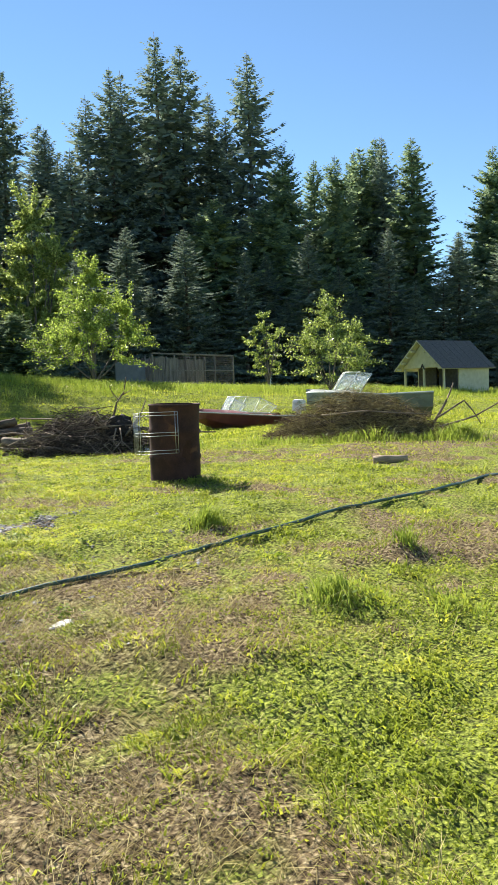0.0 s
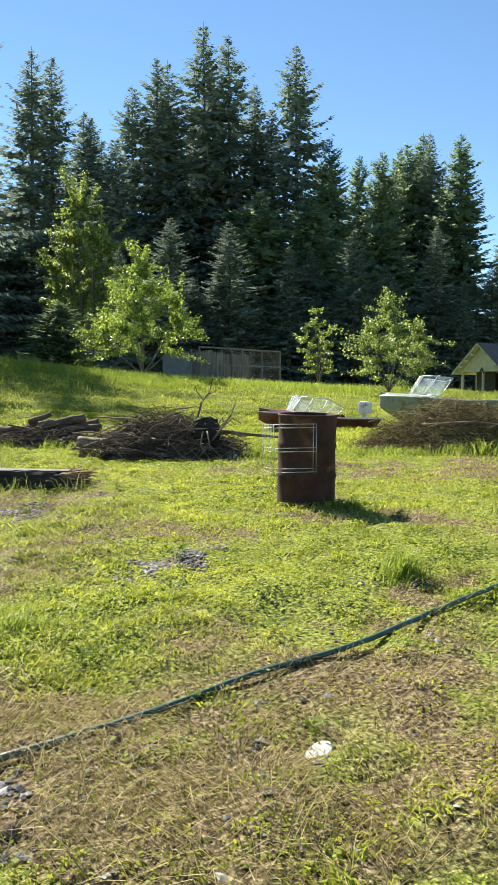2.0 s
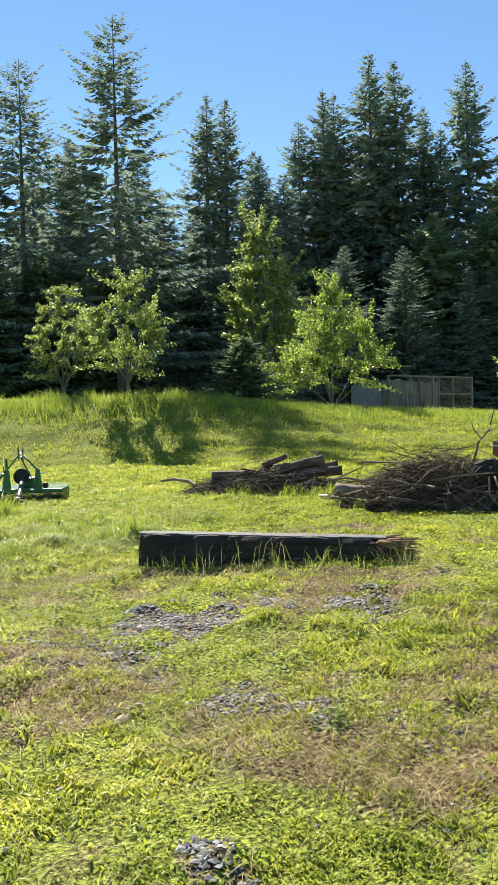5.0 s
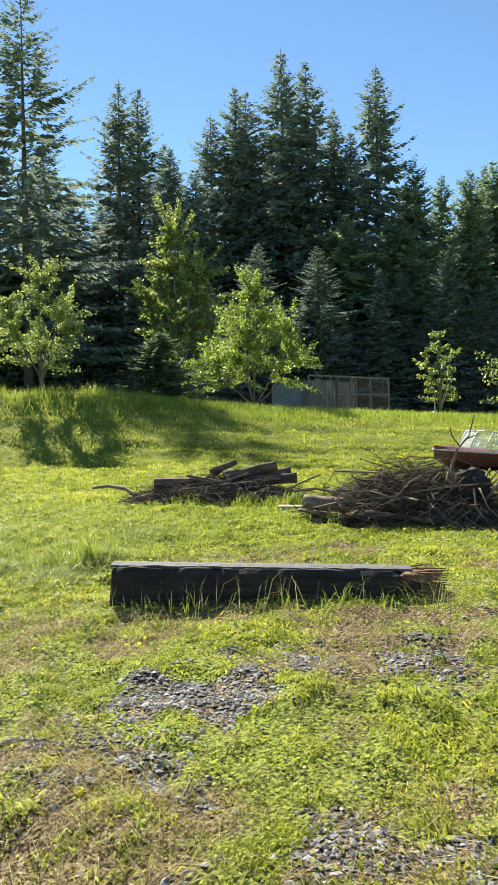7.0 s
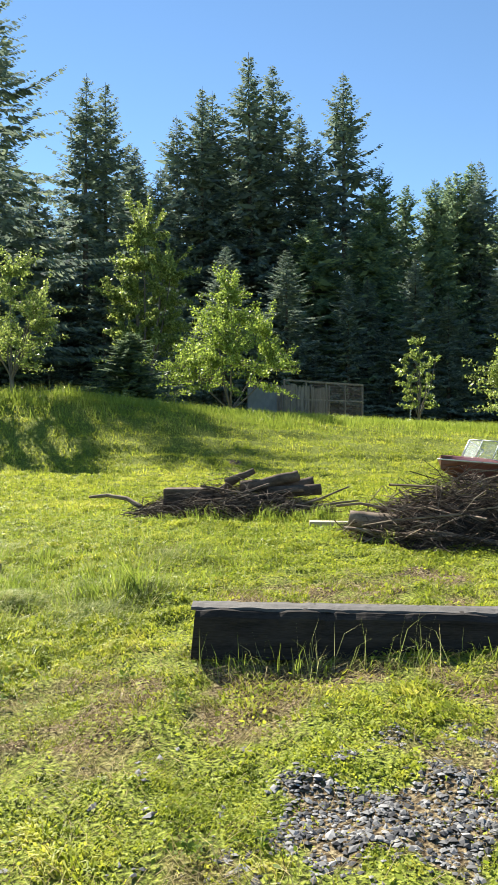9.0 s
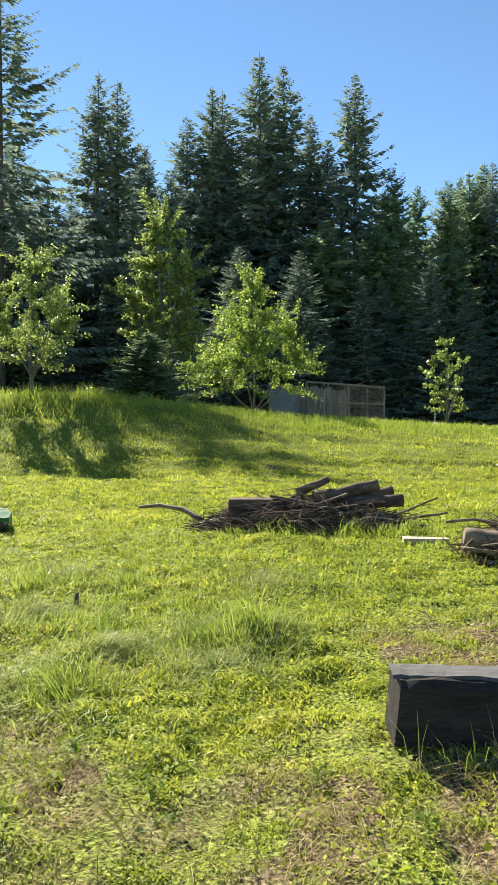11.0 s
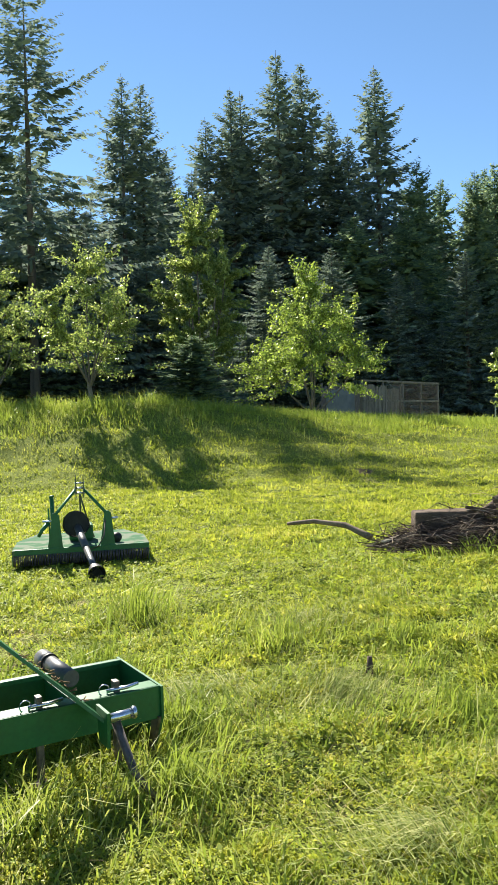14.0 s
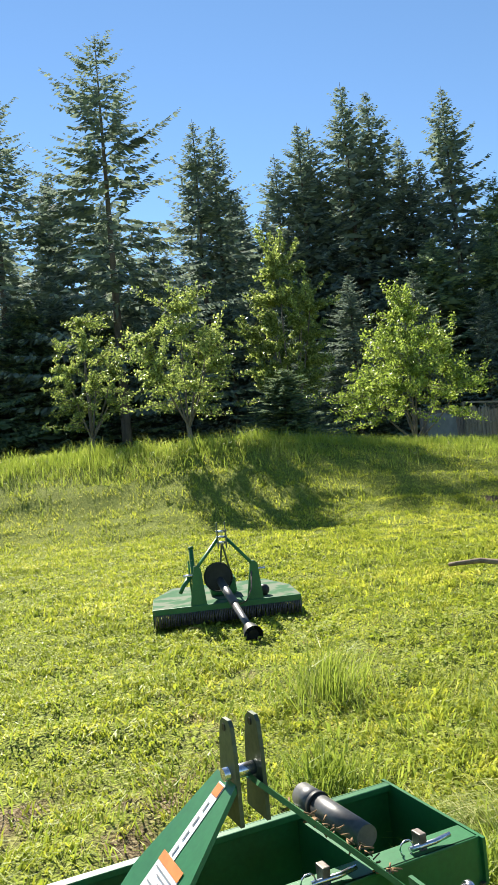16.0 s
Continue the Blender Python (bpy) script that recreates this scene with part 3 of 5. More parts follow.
def leaf_quads(name, c, rs, size, leaf, parent):
    n = len(c)
    d = rs.normal(0, 1, (n, 3)) + np.array((0, 0, -0.3))
    d /= np.linalg.norm(d, axis=1)[:, None]
    w = np.cross(d, rs.normal(0, 1, (n, 3)))
    w /= np.linalg.norm(w, axis=1)[:, None] + 1e-6
    s = size * rs.uniform(0.6, 1.35, (n, 1))
    V = np.stack((c - d * s * 0.5, c + w * s * 0.3, c + d * s * 0.6, c - w * s * 0.3), 1).reshape(-1, 3)
    return arrays(name, V, [np.arange(n * 4).reshape(-1, 4)], leaf, parent)


leaf_tree("fruit_tree", 21, 5.5, 2.15, 0.95, FRUIT_LEAF, "slender leafy fruit tree on top of the grassy bank", 6.9, 38.0, 0.1, 14000, 170, -0.8, -0.1, 8)
leaf_tree("fruit_tree", 22, 6.7, 2.0, 1.1, FRUIT_LEAF, "smaller fruit tree with sparse leaves on the bank", 5.1, 45.0, 0.11, 10000, 140)
leaf_tree("fruit_tree", 23, 6.8, 3.5, 0.3, LIME_LEAF, "wide bushy lime green tree catching the sun", 18.4, 40.5, 0.12, 26000, 240, -0.8, 0.5, 7)
leaf_tree("alder_tree", 24, 13.8, 3.4, 1.0, FRUIT_LEAF, "tall light green broad-leaved tree before dark conifers", 22.0, 58.8, 0.2, 36000, 260, -0.6, 0.0, 8)
leaf_tree("fruit_tree", 25, 4.35, 2.3, 0.2, FRUIT_LEAF, "small round leafy fruit tree behind the boats", 24.6, 27.8, 0.1, 12000, 160, -0.95, 0.3, 10)
leaf_tree("sapling", 26, 5.0, 1.3, 0.5, FRUIT_LEAF, "thin leafy sapling before the dark wood", 28.0, 37.2, 0.14, 2400, 60)

# ---- drum with wire racks ----
def steel_drum(x, y):
    t = thing("steel_drum", pose(x, y, on_ground(x, y) - 0.035, 1.5, -1.0, 35), "rusty open steel drum standing on the lawn", "drum")
    b, R, H, S = fresh(), 0.288, 0.91, 48
    prof = [(0.0, R), (0.02, R + 0.006), (0.04, R)]
    for zc in (H / 3, 2 * H / 3):
        prof += [(zc - 0.03, R), (zc, R + 0.012), (zc + 0.03, R)]
    prof += [(H - 0.03, R), (H - 0.015, R + 0.009), (H, R + 0.007), (H, R - 0.008), (0.05, R - 0.012)]
    rings = []
    for z, r in prof:
        ring = []
        for k in range(S):
            a = 2 * math.pi * k / S
            dent = -0.035 * math.exp(-((a - 4.1) / 0.22) ** 2 - ((z - 0.33) / 0.06) ** 2) - 0.012 * math.exp(-((a - 5.2) / 0.4) ** 2 - ((z - 0.6) / 0.15) ** 2)
            ring.append(b.verts.new(((r + dent) * math.cos(a), (r + dent) * math.sin(a), z)))
        rings.append(ring)
    for r0, r1 in zip(rings, rings[1:]):
        for k in range(S):
            b.faces.new((r0[k], r0[(k + 1) % S], r1[(k + 1) % S], r1[k])).smooth = True
    b.faces.new(rings[0][::-1])
    part("shell", b, RUST, t)
    b = fresh()
    for k in range(30):
        a, r, z = random.uniform(0, 6.28), random.uniform(0, 0.2), random.uniform(0.5, 0.6)
        p = Vector((r * math.cos(a), r * math.sin(a), z))
        tube(b, [p, p + Vector((random.uniform(-0.15, 0.15), random.uniform(-0.15, 0.15), 0.05))], 0.012, 5)
    part("ash_and_sticks", b, DEADWOOD, t, "half-burnt sticks")
    return t


def wire_rack(x, y):
    """Bent oven racks hanging against the side of the drum."""
    t = thing("wire_rack", pose(x, y, on_ground(x, y), 0, 0, -18), "bent galvanised wire rack leaning on the drum", "rack")
    z0, w = 0.36, 0.42
    for z in (0.0, 0.195, 0.42):
        for dz in (0.0, 0.035):
            b = fresh()
            tube(b, [(-w / 2, 0, z0 + z + dz), (w / 2, 0, z0 + z + dz)], 0.0035, 5)
            tube(b, [(-w / 2, 0, z0 + z + dz), (-w / 2, 0.30, z0 + z + dz - 0.01)], 0.003, 5)
            part("rail", b, WIRE, t)
    for xx in (-w / 2, w / 2 - 0.03, w / 2):
        b = fresh()
        tube(b, [(xx, 0, z0), (xx, 0, z0 + 0.455)], 0.0035, 5)
        part("upright", b, WIRE, t)
    for k in range(7):
        b = fresh()
        tube(b, [(-w / 2 - 0.02, 0.05 * k, z0 + 0.001), (-w / 2 - 0.02, 0.05 * k, z0 + 0.45)], 0.0018, 4)
        part("wire", b, WIRE, t)
    return t


steel_drum(4.47, 7.77)
wire_rack(4.12, 7.48)

# ---- hose, stones, board, timber ----
def garden_hose():
    b = fresh()
    way = [(-0.7, 4.24), (0.08, 4.27), (0.57, 4.3), (1.45, 4.385), (2.12, 4.42), (2.97, 4.57), (3.4, 4.64), (4.4, 4.87), (5.0, 4.97), (5.55, 5.06), (6.4, 5.3), (7.35, 5.6), (8.5, 5.9), (9.8, 6.4)]
    pts = []
    for (x0, y0), (x1, y1) in zip(way, way[1:]):
        for k in range(8):
            x, y = x0 + (x1 - x0) * k / 8, y0 + (y1 - y0) * k / 8 + 0.008 * math.sin((x0 + k * (x1 - x0) / 8) * 5.0)
            pts.append((x, y, max(np.mean([on_ground(x + 0.12 * q, y, 0.026) for q in range(-3, 4)]), on_ground(x, y, 0.012))))
    tube(b, pts, 0.0145, 8)
    tagged(part("garden_hose", b, HOSE), "green rubber garden hose lying across the grass", "hose")


def flat_stone(x, y, sx, sy, sz, material, name, label, category, turn=0):
    b = fresh()
    bmesh.ops.create_icosphere(b, subdivisions=2, radius=1.0)
    for v in b.verts:
        n = noise.noise(v.co * 1.7 + Vector((x, y, 0)))
        v.co = Vector((v.co.x * sx * (1 + 0.35 * n), v.co.y * sy * (1 - 0.3 * n), v.co.z * sz * (1 + 0.4 * n)))
    o = part(name, b, material)
    o.matrix_world = pose(x, y, on_ground(x, y, sz * 0.35), 4, -6, turn)
    return tagged(o, label, category)


garden_hose()
flat_stone(1.46, 3.77, 0.085, 0.042, 0.018, WHITE_STONE, "pale_stone", "small flat pale stone lying in the turf", "stone", 20)


def board(x, y, length, turn, label):
    b = fresh()
    box(b, 0, 0, 0, length, 0.16, 0.07, 0.015)
    for v in b.verts:
        v.co.z += 0.015 * noise.noise(v.co * 4)
    o = part("wood_billet", b, PALE_WOOD)
    o.matrix_world = pose(x, y, on_ground(x, y, 0.035), 0, 0, turn)
    return tagged(o, label, "wood")


def short_log(x, y, length, turn):
    b = fresh()
    tube(b, [(-length / 2, 0, 0.0), (-length * 0.2, 0.004, 0.004), (length * 0.25, -0.004, 0.0), (length / 2, 0, 0.002)], [0.052, 0.06, 0.057, 0.05], 14, True, 0.06)
    o = part("short_log", b, PEELED)
    o.matrix_world = pose(x, y, on_ground(x, y, 0.045), 0, 0, turn)
    return tagged(o, "short peeled brown log lying on the mown grass", "log")


short_log(7.6, 7.42, 0.46, -42)
for cx, cy, sx, sy, turn in ((0.38, 3.89, 0.035, 0.028, 10), (0.69, 4.04, 0.032, 0.026, 60), (0.86, 4.21, 0.026, 0.018, 30), (0.56, 4.36, 0.03, 0.02, 80)):
    flat_stone(cx, cy, sx, sy, 0.024, LOGWOOD, "wood_chunk", "small dark wood chunk lying on bare soil", "wood", turn)
board(5.2, 15.45, 0.55, -35, "pale plank end lying beside the brush pile")


flat_stone(-0.1, 7.6, 0.05, 0.025, 0.012, PALE_WOOD, "wood_offcut", "small pale wood offcut lying in gravelly turf", "wood", 30)


def squared_timber():
    """A tarred squared log, rotten at one end."""
    ax, ay, bx, by = 0.84, 11.2, 2.98, 9.82
    L = math.hypot(bx - ax, by - ay)
    t = thing("squared_timber", pose(ax, ay, on_ground(1.9, 10.5) - 0.045, 0, 0, math.degrees(math.atan2(by - ay, bx - ax))), "long tarred squared log with a rotten end lying in tall grass", "log")
    b, n = fresh(), 40
    rings = []
    for i in range(n + 1):
        f = i / n
        h = 0.305 - 0.04 * f - (0.06 * max(0, (f - 0.9) / 0.1) if f > 0.9 else 0)
        ring = []
        for yy, zz in ((0.0, 0.0), (-0.006, h * 0.45), (0.0, h * 0.86), (0.03, h * 0.97), (0.08, h), (0.22, h), (0.27, h * 0.96), (0.29, h * 0.8), (0.29, 0.0)):
            q = Vector((f * (L - 0.16), yy, zz))
            k = noise.noise(q * 5.0) * 0.012 + noise.noise(q * 17) * 0.006
            if 0.34 < f < 0.37 and zz > 0.2:
                k -= 0.02
            ring.append(b.verts.new(q + Vector((0.03 * zz / h if i == 0 else 0, -k, k))))
        rings.append(ring)
    for r0, r1 in zip(rings, rings[1:]):
        for k in range(len(r0) - 1):
            b.faces.new((r0[k], r1[k], r1[k + 1], r0[k + 1]))
    b.faces.new(rings[0])
    b.faces.new(rings[-1][::-1])
    part("body", b, CHARRED, t)
    b = fresh()
    edge = []
    for i in range(61):
        f = i / 60
        z = 0.311 - 0.04 * f
        lo, hi = 0.045 + 0.02 * noise.noise(Vector((f * 22, 0, 3))), 0.235 + 0.02 * noise.noise(Vector((f * 19, 5, 1)))
        edge.append([b.verts.new((f * (L - 0.22), y, z + dz + 0.006 * noise.noise(Vector((f * 40, y * 9, 0))))) for y, dz in ((lo, -0.016), (lo + 0.01, 0.0), ((lo + hi) / 2, 0.004), (hi - 0.01, 0.0), (hi, -0.016))])
    for e0, e1 in zip(edge, edge[1:]):
        for k in range(4):
            b.faces.new((e0[k], e1[k], e1[k + 1], e0[k + 1]))
    part("grey_top", b, GREY_TOP, t, "grey top face, paler than the body")
    b = fresh()
    for k in range(190):
        p = Vector((L - 0.3 + random.uniform(-0.02, 0.05), random.uniform(-0.005, 0.28), random.uniform(0.03, 0.245)))
        q = p + Vector((random.uniform(0.05, 0.36), random.uniform(-0.05, 0.04), random.uniform(-0.1, 0.03)))
        tube(b, [p, (p + q) / 2, q], [0.014, 0.011, 0.004], 4, True, 0.35)
    tagged(part("rotten_end", b, ROTTEN, t, "crumbling brown rotten end"), kind="stuff")


squared_timber()

def small_stump(x, y):
    b = fresh()
    tube(b, [(0, 0, -0.05), (0.005, 0, 0.05), (0.012, 0.004, 0.1)], [0.028, 0.018, 0.014], 10, True, 0.15)
    o = part("tree_stump", b, LOGWOOD)
    o.matrix_world = pose(x, y, on_ground(x, y))
    tagged(o, "small dark cut stump sticking out of the grass", "stump")


small_stump(0.59, 14.78)

# ---- brush piles ----
def sticks(n, lx, ly, hz, rs, length, radius, flat=0.35, curl=0.12):
    """Branches thrown on a heap, as one array of thin square rods."""
    V, F = [], []
    base = 0
    for k in range(n):
        a, r = rs.uniform(0, 2 * math.pi), math.sqrt(rs.uniform(0, 1))
        x, y = lx * r * math.cos(a), ly * r * math.sin(a)
        top = hz * max(0.05, 1 - r ** 1.6)
        c = np.array((x, y, rs.uniform(0.03, 1.0) * top + 0.03))
        d = rs.normal(0, 1, 3) * (1.0, 0.75, flat)
        d /= np.linalg.norm(d)
        d[2] = min(0.45, max(-0.45, d[2]))
        L, q = length * rs.uniform(0.35, 1.3), radius * rs.uniform(0.5, 1.6)
        w = np.cross(d, rs.normal(0, 1, 3))
        w /= np.linalg.norm(w)
        u = np.cross(d, w)
        bend = rs.normal(0, curl, 3) * L
        pts = [c - d * L / 2, c - d * L * 0.15 + bend, c + d * L * 0.2 + bend, c + d * L / 2]
        for p, s in zip(pts, (1.0, 0.85, 0.65, 0.3)):
            p[2] = max(p[2], 0.02)
            V += [p + w * q * s, p + u * q * s, p - w * q * s, p - u * q * s]
        for i in range(3):
            o = base + i * 4
            F += [(o + j, o + (j + 1) % 4, o + 4 + (j + 1) % 4, o + 4 + j) for j in range(4)]
        base += 16
    return np.array(V), np.array(F)


def brush_pile(x, y, turn, lx, ly, hz, n, seed, label, length=0.9, radius=0.008, flat=0.35):
    rs = np.random.RandomState(seed)
    t = thing("brush_pile", pose(x, y, on_ground(x, y) - 0.03, 0, 0, turn), label, "brush pile", "piles of cut brush")
    V, F = sticks(n, lx, ly, hz, rs, length, radius, flat)
    tagged(arrays("brushwood", V, [F], TWIG, t), kind="stuff")
    V, F = sticks(n // 40, lx * 0.9, ly * 0.9, hz * 1.0, rs, length * 1.5, radius * 2.6, flat * 0.7, 0.12)
    tagged(arrays("thick_brushwood", V, [F], DEADWOOD, t), kind="stuff")
    b = fresh()
    bmesh.ops.create_icosphere(b, subdivisions=3, radius=1.0)
    for v in b.verts:
        k = 1 + 0.35 * noise.noise(v.co * 2.5 + Vector((seed, 0, 0)))
        v.co = Vector((v.co.x * lx * 0.72 * k, v.co.y * ly * 0.7 * k, max(-0.05, v.co.z * hz * 0.6 * k)))
    part("litter_core", b, surface("leaf_litter", (0.02, 0.015, 0.011), (0.08, 0.06, 0.04), 14, 0.95, bump=0.9), t, "dark packed litter")
    return t


def limb(parent, pts, r0, r1, material=DEADWOOD, name="limb"):
    b = fresh()
    P = [Vector(p) for p in pts]
    fine = []
    for p, q in zip(P, P[1:]):
        fine += [p.lerp(q, i / 4) + Vector(noise.noise_vector(p.lerp(q, i / 4) * 3.0)) * min(0.03, r0 * 0.6) for i in range(4)]
    fine.append(P[-1])
    k = len(fine)
    tube(b, fine, [(r0 + (r1 - r0) * i / (k - 1)) * (1 + 0.12 * noise.noise(fine[i] * 6)) for i in range(k)], 9, True, 0.05)
    return part(name, b, material, parent)


pile_a = brush_pile(5.85, 13.55, -38, 1.35, 0.85, 0.8, 4200, 31, "heap of cut brown branches and twigs on the grass", 0.75, 0.0048, 0.5)
limb(pile_a, [(0.5, 0.2, 0.5), (0.62, 0.2, 0.95), (0.78, 0.15, 1.15), (0.84, 0.1, 1.42)], 0.022, 0.008)
limb(pile_a, [(0.66, 0.2, 1.0), (0.55, 0.15, 1.15), (0.52, 0.1, 1.26)], 0.012, 0.005)
limb(pile_a, [(0.74, 0.2, 1.1), (0.9, 0.15, 1.17)], 0.012, 0.005)
limb(pile_a, [(0.9, -0.3, 0.5), (1.7, -0.3, 0.42), (2.5, -0.2, 0.36)], 0.035, 0.012)
limb(pile_a, [(-1.45, -0.2, 0.3), (-1.1, -0.25, 0.26), (-0.6, -0.3, 0.2)], 0.1, 0.13, DEADWOOD, "log")
limb(pile_a, [(-1.5, -0.35, 0.2), (-0.8, -0.62, 0.16), (0.1, -0.72, 0.12)], 0.02, 0.035)
limb(pile_a, [(-0.6, -0.7, 0.22), (0.0, -0.8, 0.15), (0.6, -0.8, 0.06)], 0.025, 0.03)
limb(pile_a, [(-1.6, 0.0, 0.42), (-1.3, 0.0, 0.45), (-1.0, -0.1, 0.4)], 0.016, 0.02)
q = fresh()
bmesh.ops.create_icosphere(q, subdivisions=3, radius=1.0)
for v in q.verts:
    v.co = Vector((v.co.x * 0.26, v.co.y * 0.24, v.co.z * 0.26)) * (1 + 0.35 * noise.noise(v.co * 3)) + Vector((0.75, -0.2, 0.46))
part("root_ball", q, CHARRED, pile_a, "dark earthy root ball")
for k in range(14):
    limb(pile_a, [(0.75 + 0.25 * math.cos(k), -0.35 + 0.2 * math.sin(k), 0.5), (0.75 + 0.5 * math.cos(k), -0.4 + 0.4 * math.sin(k), 0.5 + 0.25 * math.sin(k * 2.1)), (0.75 + 0.75 * math.cos(k + 0.2), -0.4 + 0.5 * math.sin(k + 0.2), 0.35 + 0.3 * math.sin(k * 2.1))], 0.014, 0.005, DEADWOOD, "root")
limb(pile_a, [(0.9, -0.5, 0.35), (1.2, -0.5, 0.75), (1.28, -0.45, 0.98)], 0.02, 0.008)
flat_stone(6.6, 12.55, 0.16, 0.1, 0.06, WHITE_STONE, "pale_stone", "pale stone at the foot of the brush pile", "stone", 50)
pile_b = brush_pile(10.75, 11.42, -50, 1.8, 0.95, 1.02, 2200, 32, "long heap of dry brush and hay before the boats", 0.6, 0.0045, 0.3)
hay_rs = np.random.RandomState(91)
V, F = sticks(9000, 1.8, 0.98, 1.06, hay_rs, 0.42, 0.003, 0.7, 0.3)
tagged(arrays("hay", V, [F], STRAW, pile_b), "dry brown hay", kind="stuff")
limb(pile_b, [(1.5, -0.1, 0.3), (1.75, 0, 0.75), (1.9, 0, 1.1)], 0.03, 0.012)
limb(pile_b, [(1.6, -0.1, 0.25), (2.3, 0, 0.45), (3.0, 0, 0.85)], 0.025, 0.01)
limb(pile_b, [(1.6, -0.2, 0.45), (2.1, 0, 0.75), (2.25, 0, 0.55), (2.4, 0, 0.3)], 0.02, 0.01)
limb(pile_b, [(-0.6, -0.6, 0.55), (0.3, -0.7, 0.62), (1.4, -0.5, 0.52)], 0.02, 0.012)

pile_c = brush_pile(4.85, 17.4, -33, 1.45, 0.62, 0.42, 2800, 33, "low heap of twigs and logs on the lawn", 0.75, 0.0042, 0.3)
b = fresh()
box(b, -0.72, 0.1, 0.24, 0.8, 0.3, 0.36, 0.03)
for v in b.verts:
    v.co += Vector(noise.noise_vector(v.co * 4)) * 0.02
part("log", b, LOGWOOD, pile_c, "dark squared log end")
for pts, r in (([(-0.25, 0.25, 0.35), (0.1, 0.3, 0.62)], 0.06), ([(-0.15, 0.1, 0.5), (0.3, 0.2, 0.69)], 0.06), ([(0.1, 0.0, 0.42), (0.55, 0.1, 0.5), (1.0, 0.2, 0.62)], 0.1), ([(0.6, 0.25, 0.42), (1.0, 0.35, 0.45), (1.25, 0.4, 0.5)], 0.1), ([(0.4, 0.0, 0.34), (1.35, 0.15, 0.4)], 0.1)):
    limb(pile_c, pts, r, r * 0.85, LOGWOOD, "log")
limb(pile_c, [(-2.6, 1.45, 0.14), (-2.25, 1.25, 0.2), (-1.85, 0.95, 0.16), (-1.55, 0.7, 0.03)], 0.025, 0.045)
limb(pile_c, [(-1.5, 0.0, 0.06), (-0.8, 0.05, 0.22)], 0.04, 0.05, PALE_WOOD)
for k in range(9):      # split slabs among the logs
    q = fresh()
    sx = random.uniform(0.3, 0.6)
    box(q, 0, 0, 0, sx, random.uniform(0.05, 0.12), 0.035, 0.006)
    for v in q.verts:
        v.co += Vector(noise.noise_vector(v.co * 9 + Vector((k, 0, 0)))) * 0.015
    part("slab", q, LOGWOOD, pile_c).matrix_local = pose(-0.4 + 0.17 * k, random.uniform(-0.25, 0.15), 0.3 + 0.12 * math.sin(k * 1.9), random.uniform(-30, 30), random.uniform(-28, 12), random.uniform(-30, 30))
limb(pile_c, [(-1.7, -0.15, 0.06), (-1.2, -0.2, 0.03), (-0.6, -0.2, 0.08)], 0.014, 0.02)
limb(pile_c, [(0.6, -0.3, 0.1), (1.2, -0.3, 0.25), (1.75, -0.3, 0.48)], 0.025, 0.012)
limb(pile_c, [(0.9, -0.3, 0.12), (1.4, -0.3, 0.2), (1.9, -0.2, 0.26)], 0.025, 0.015)

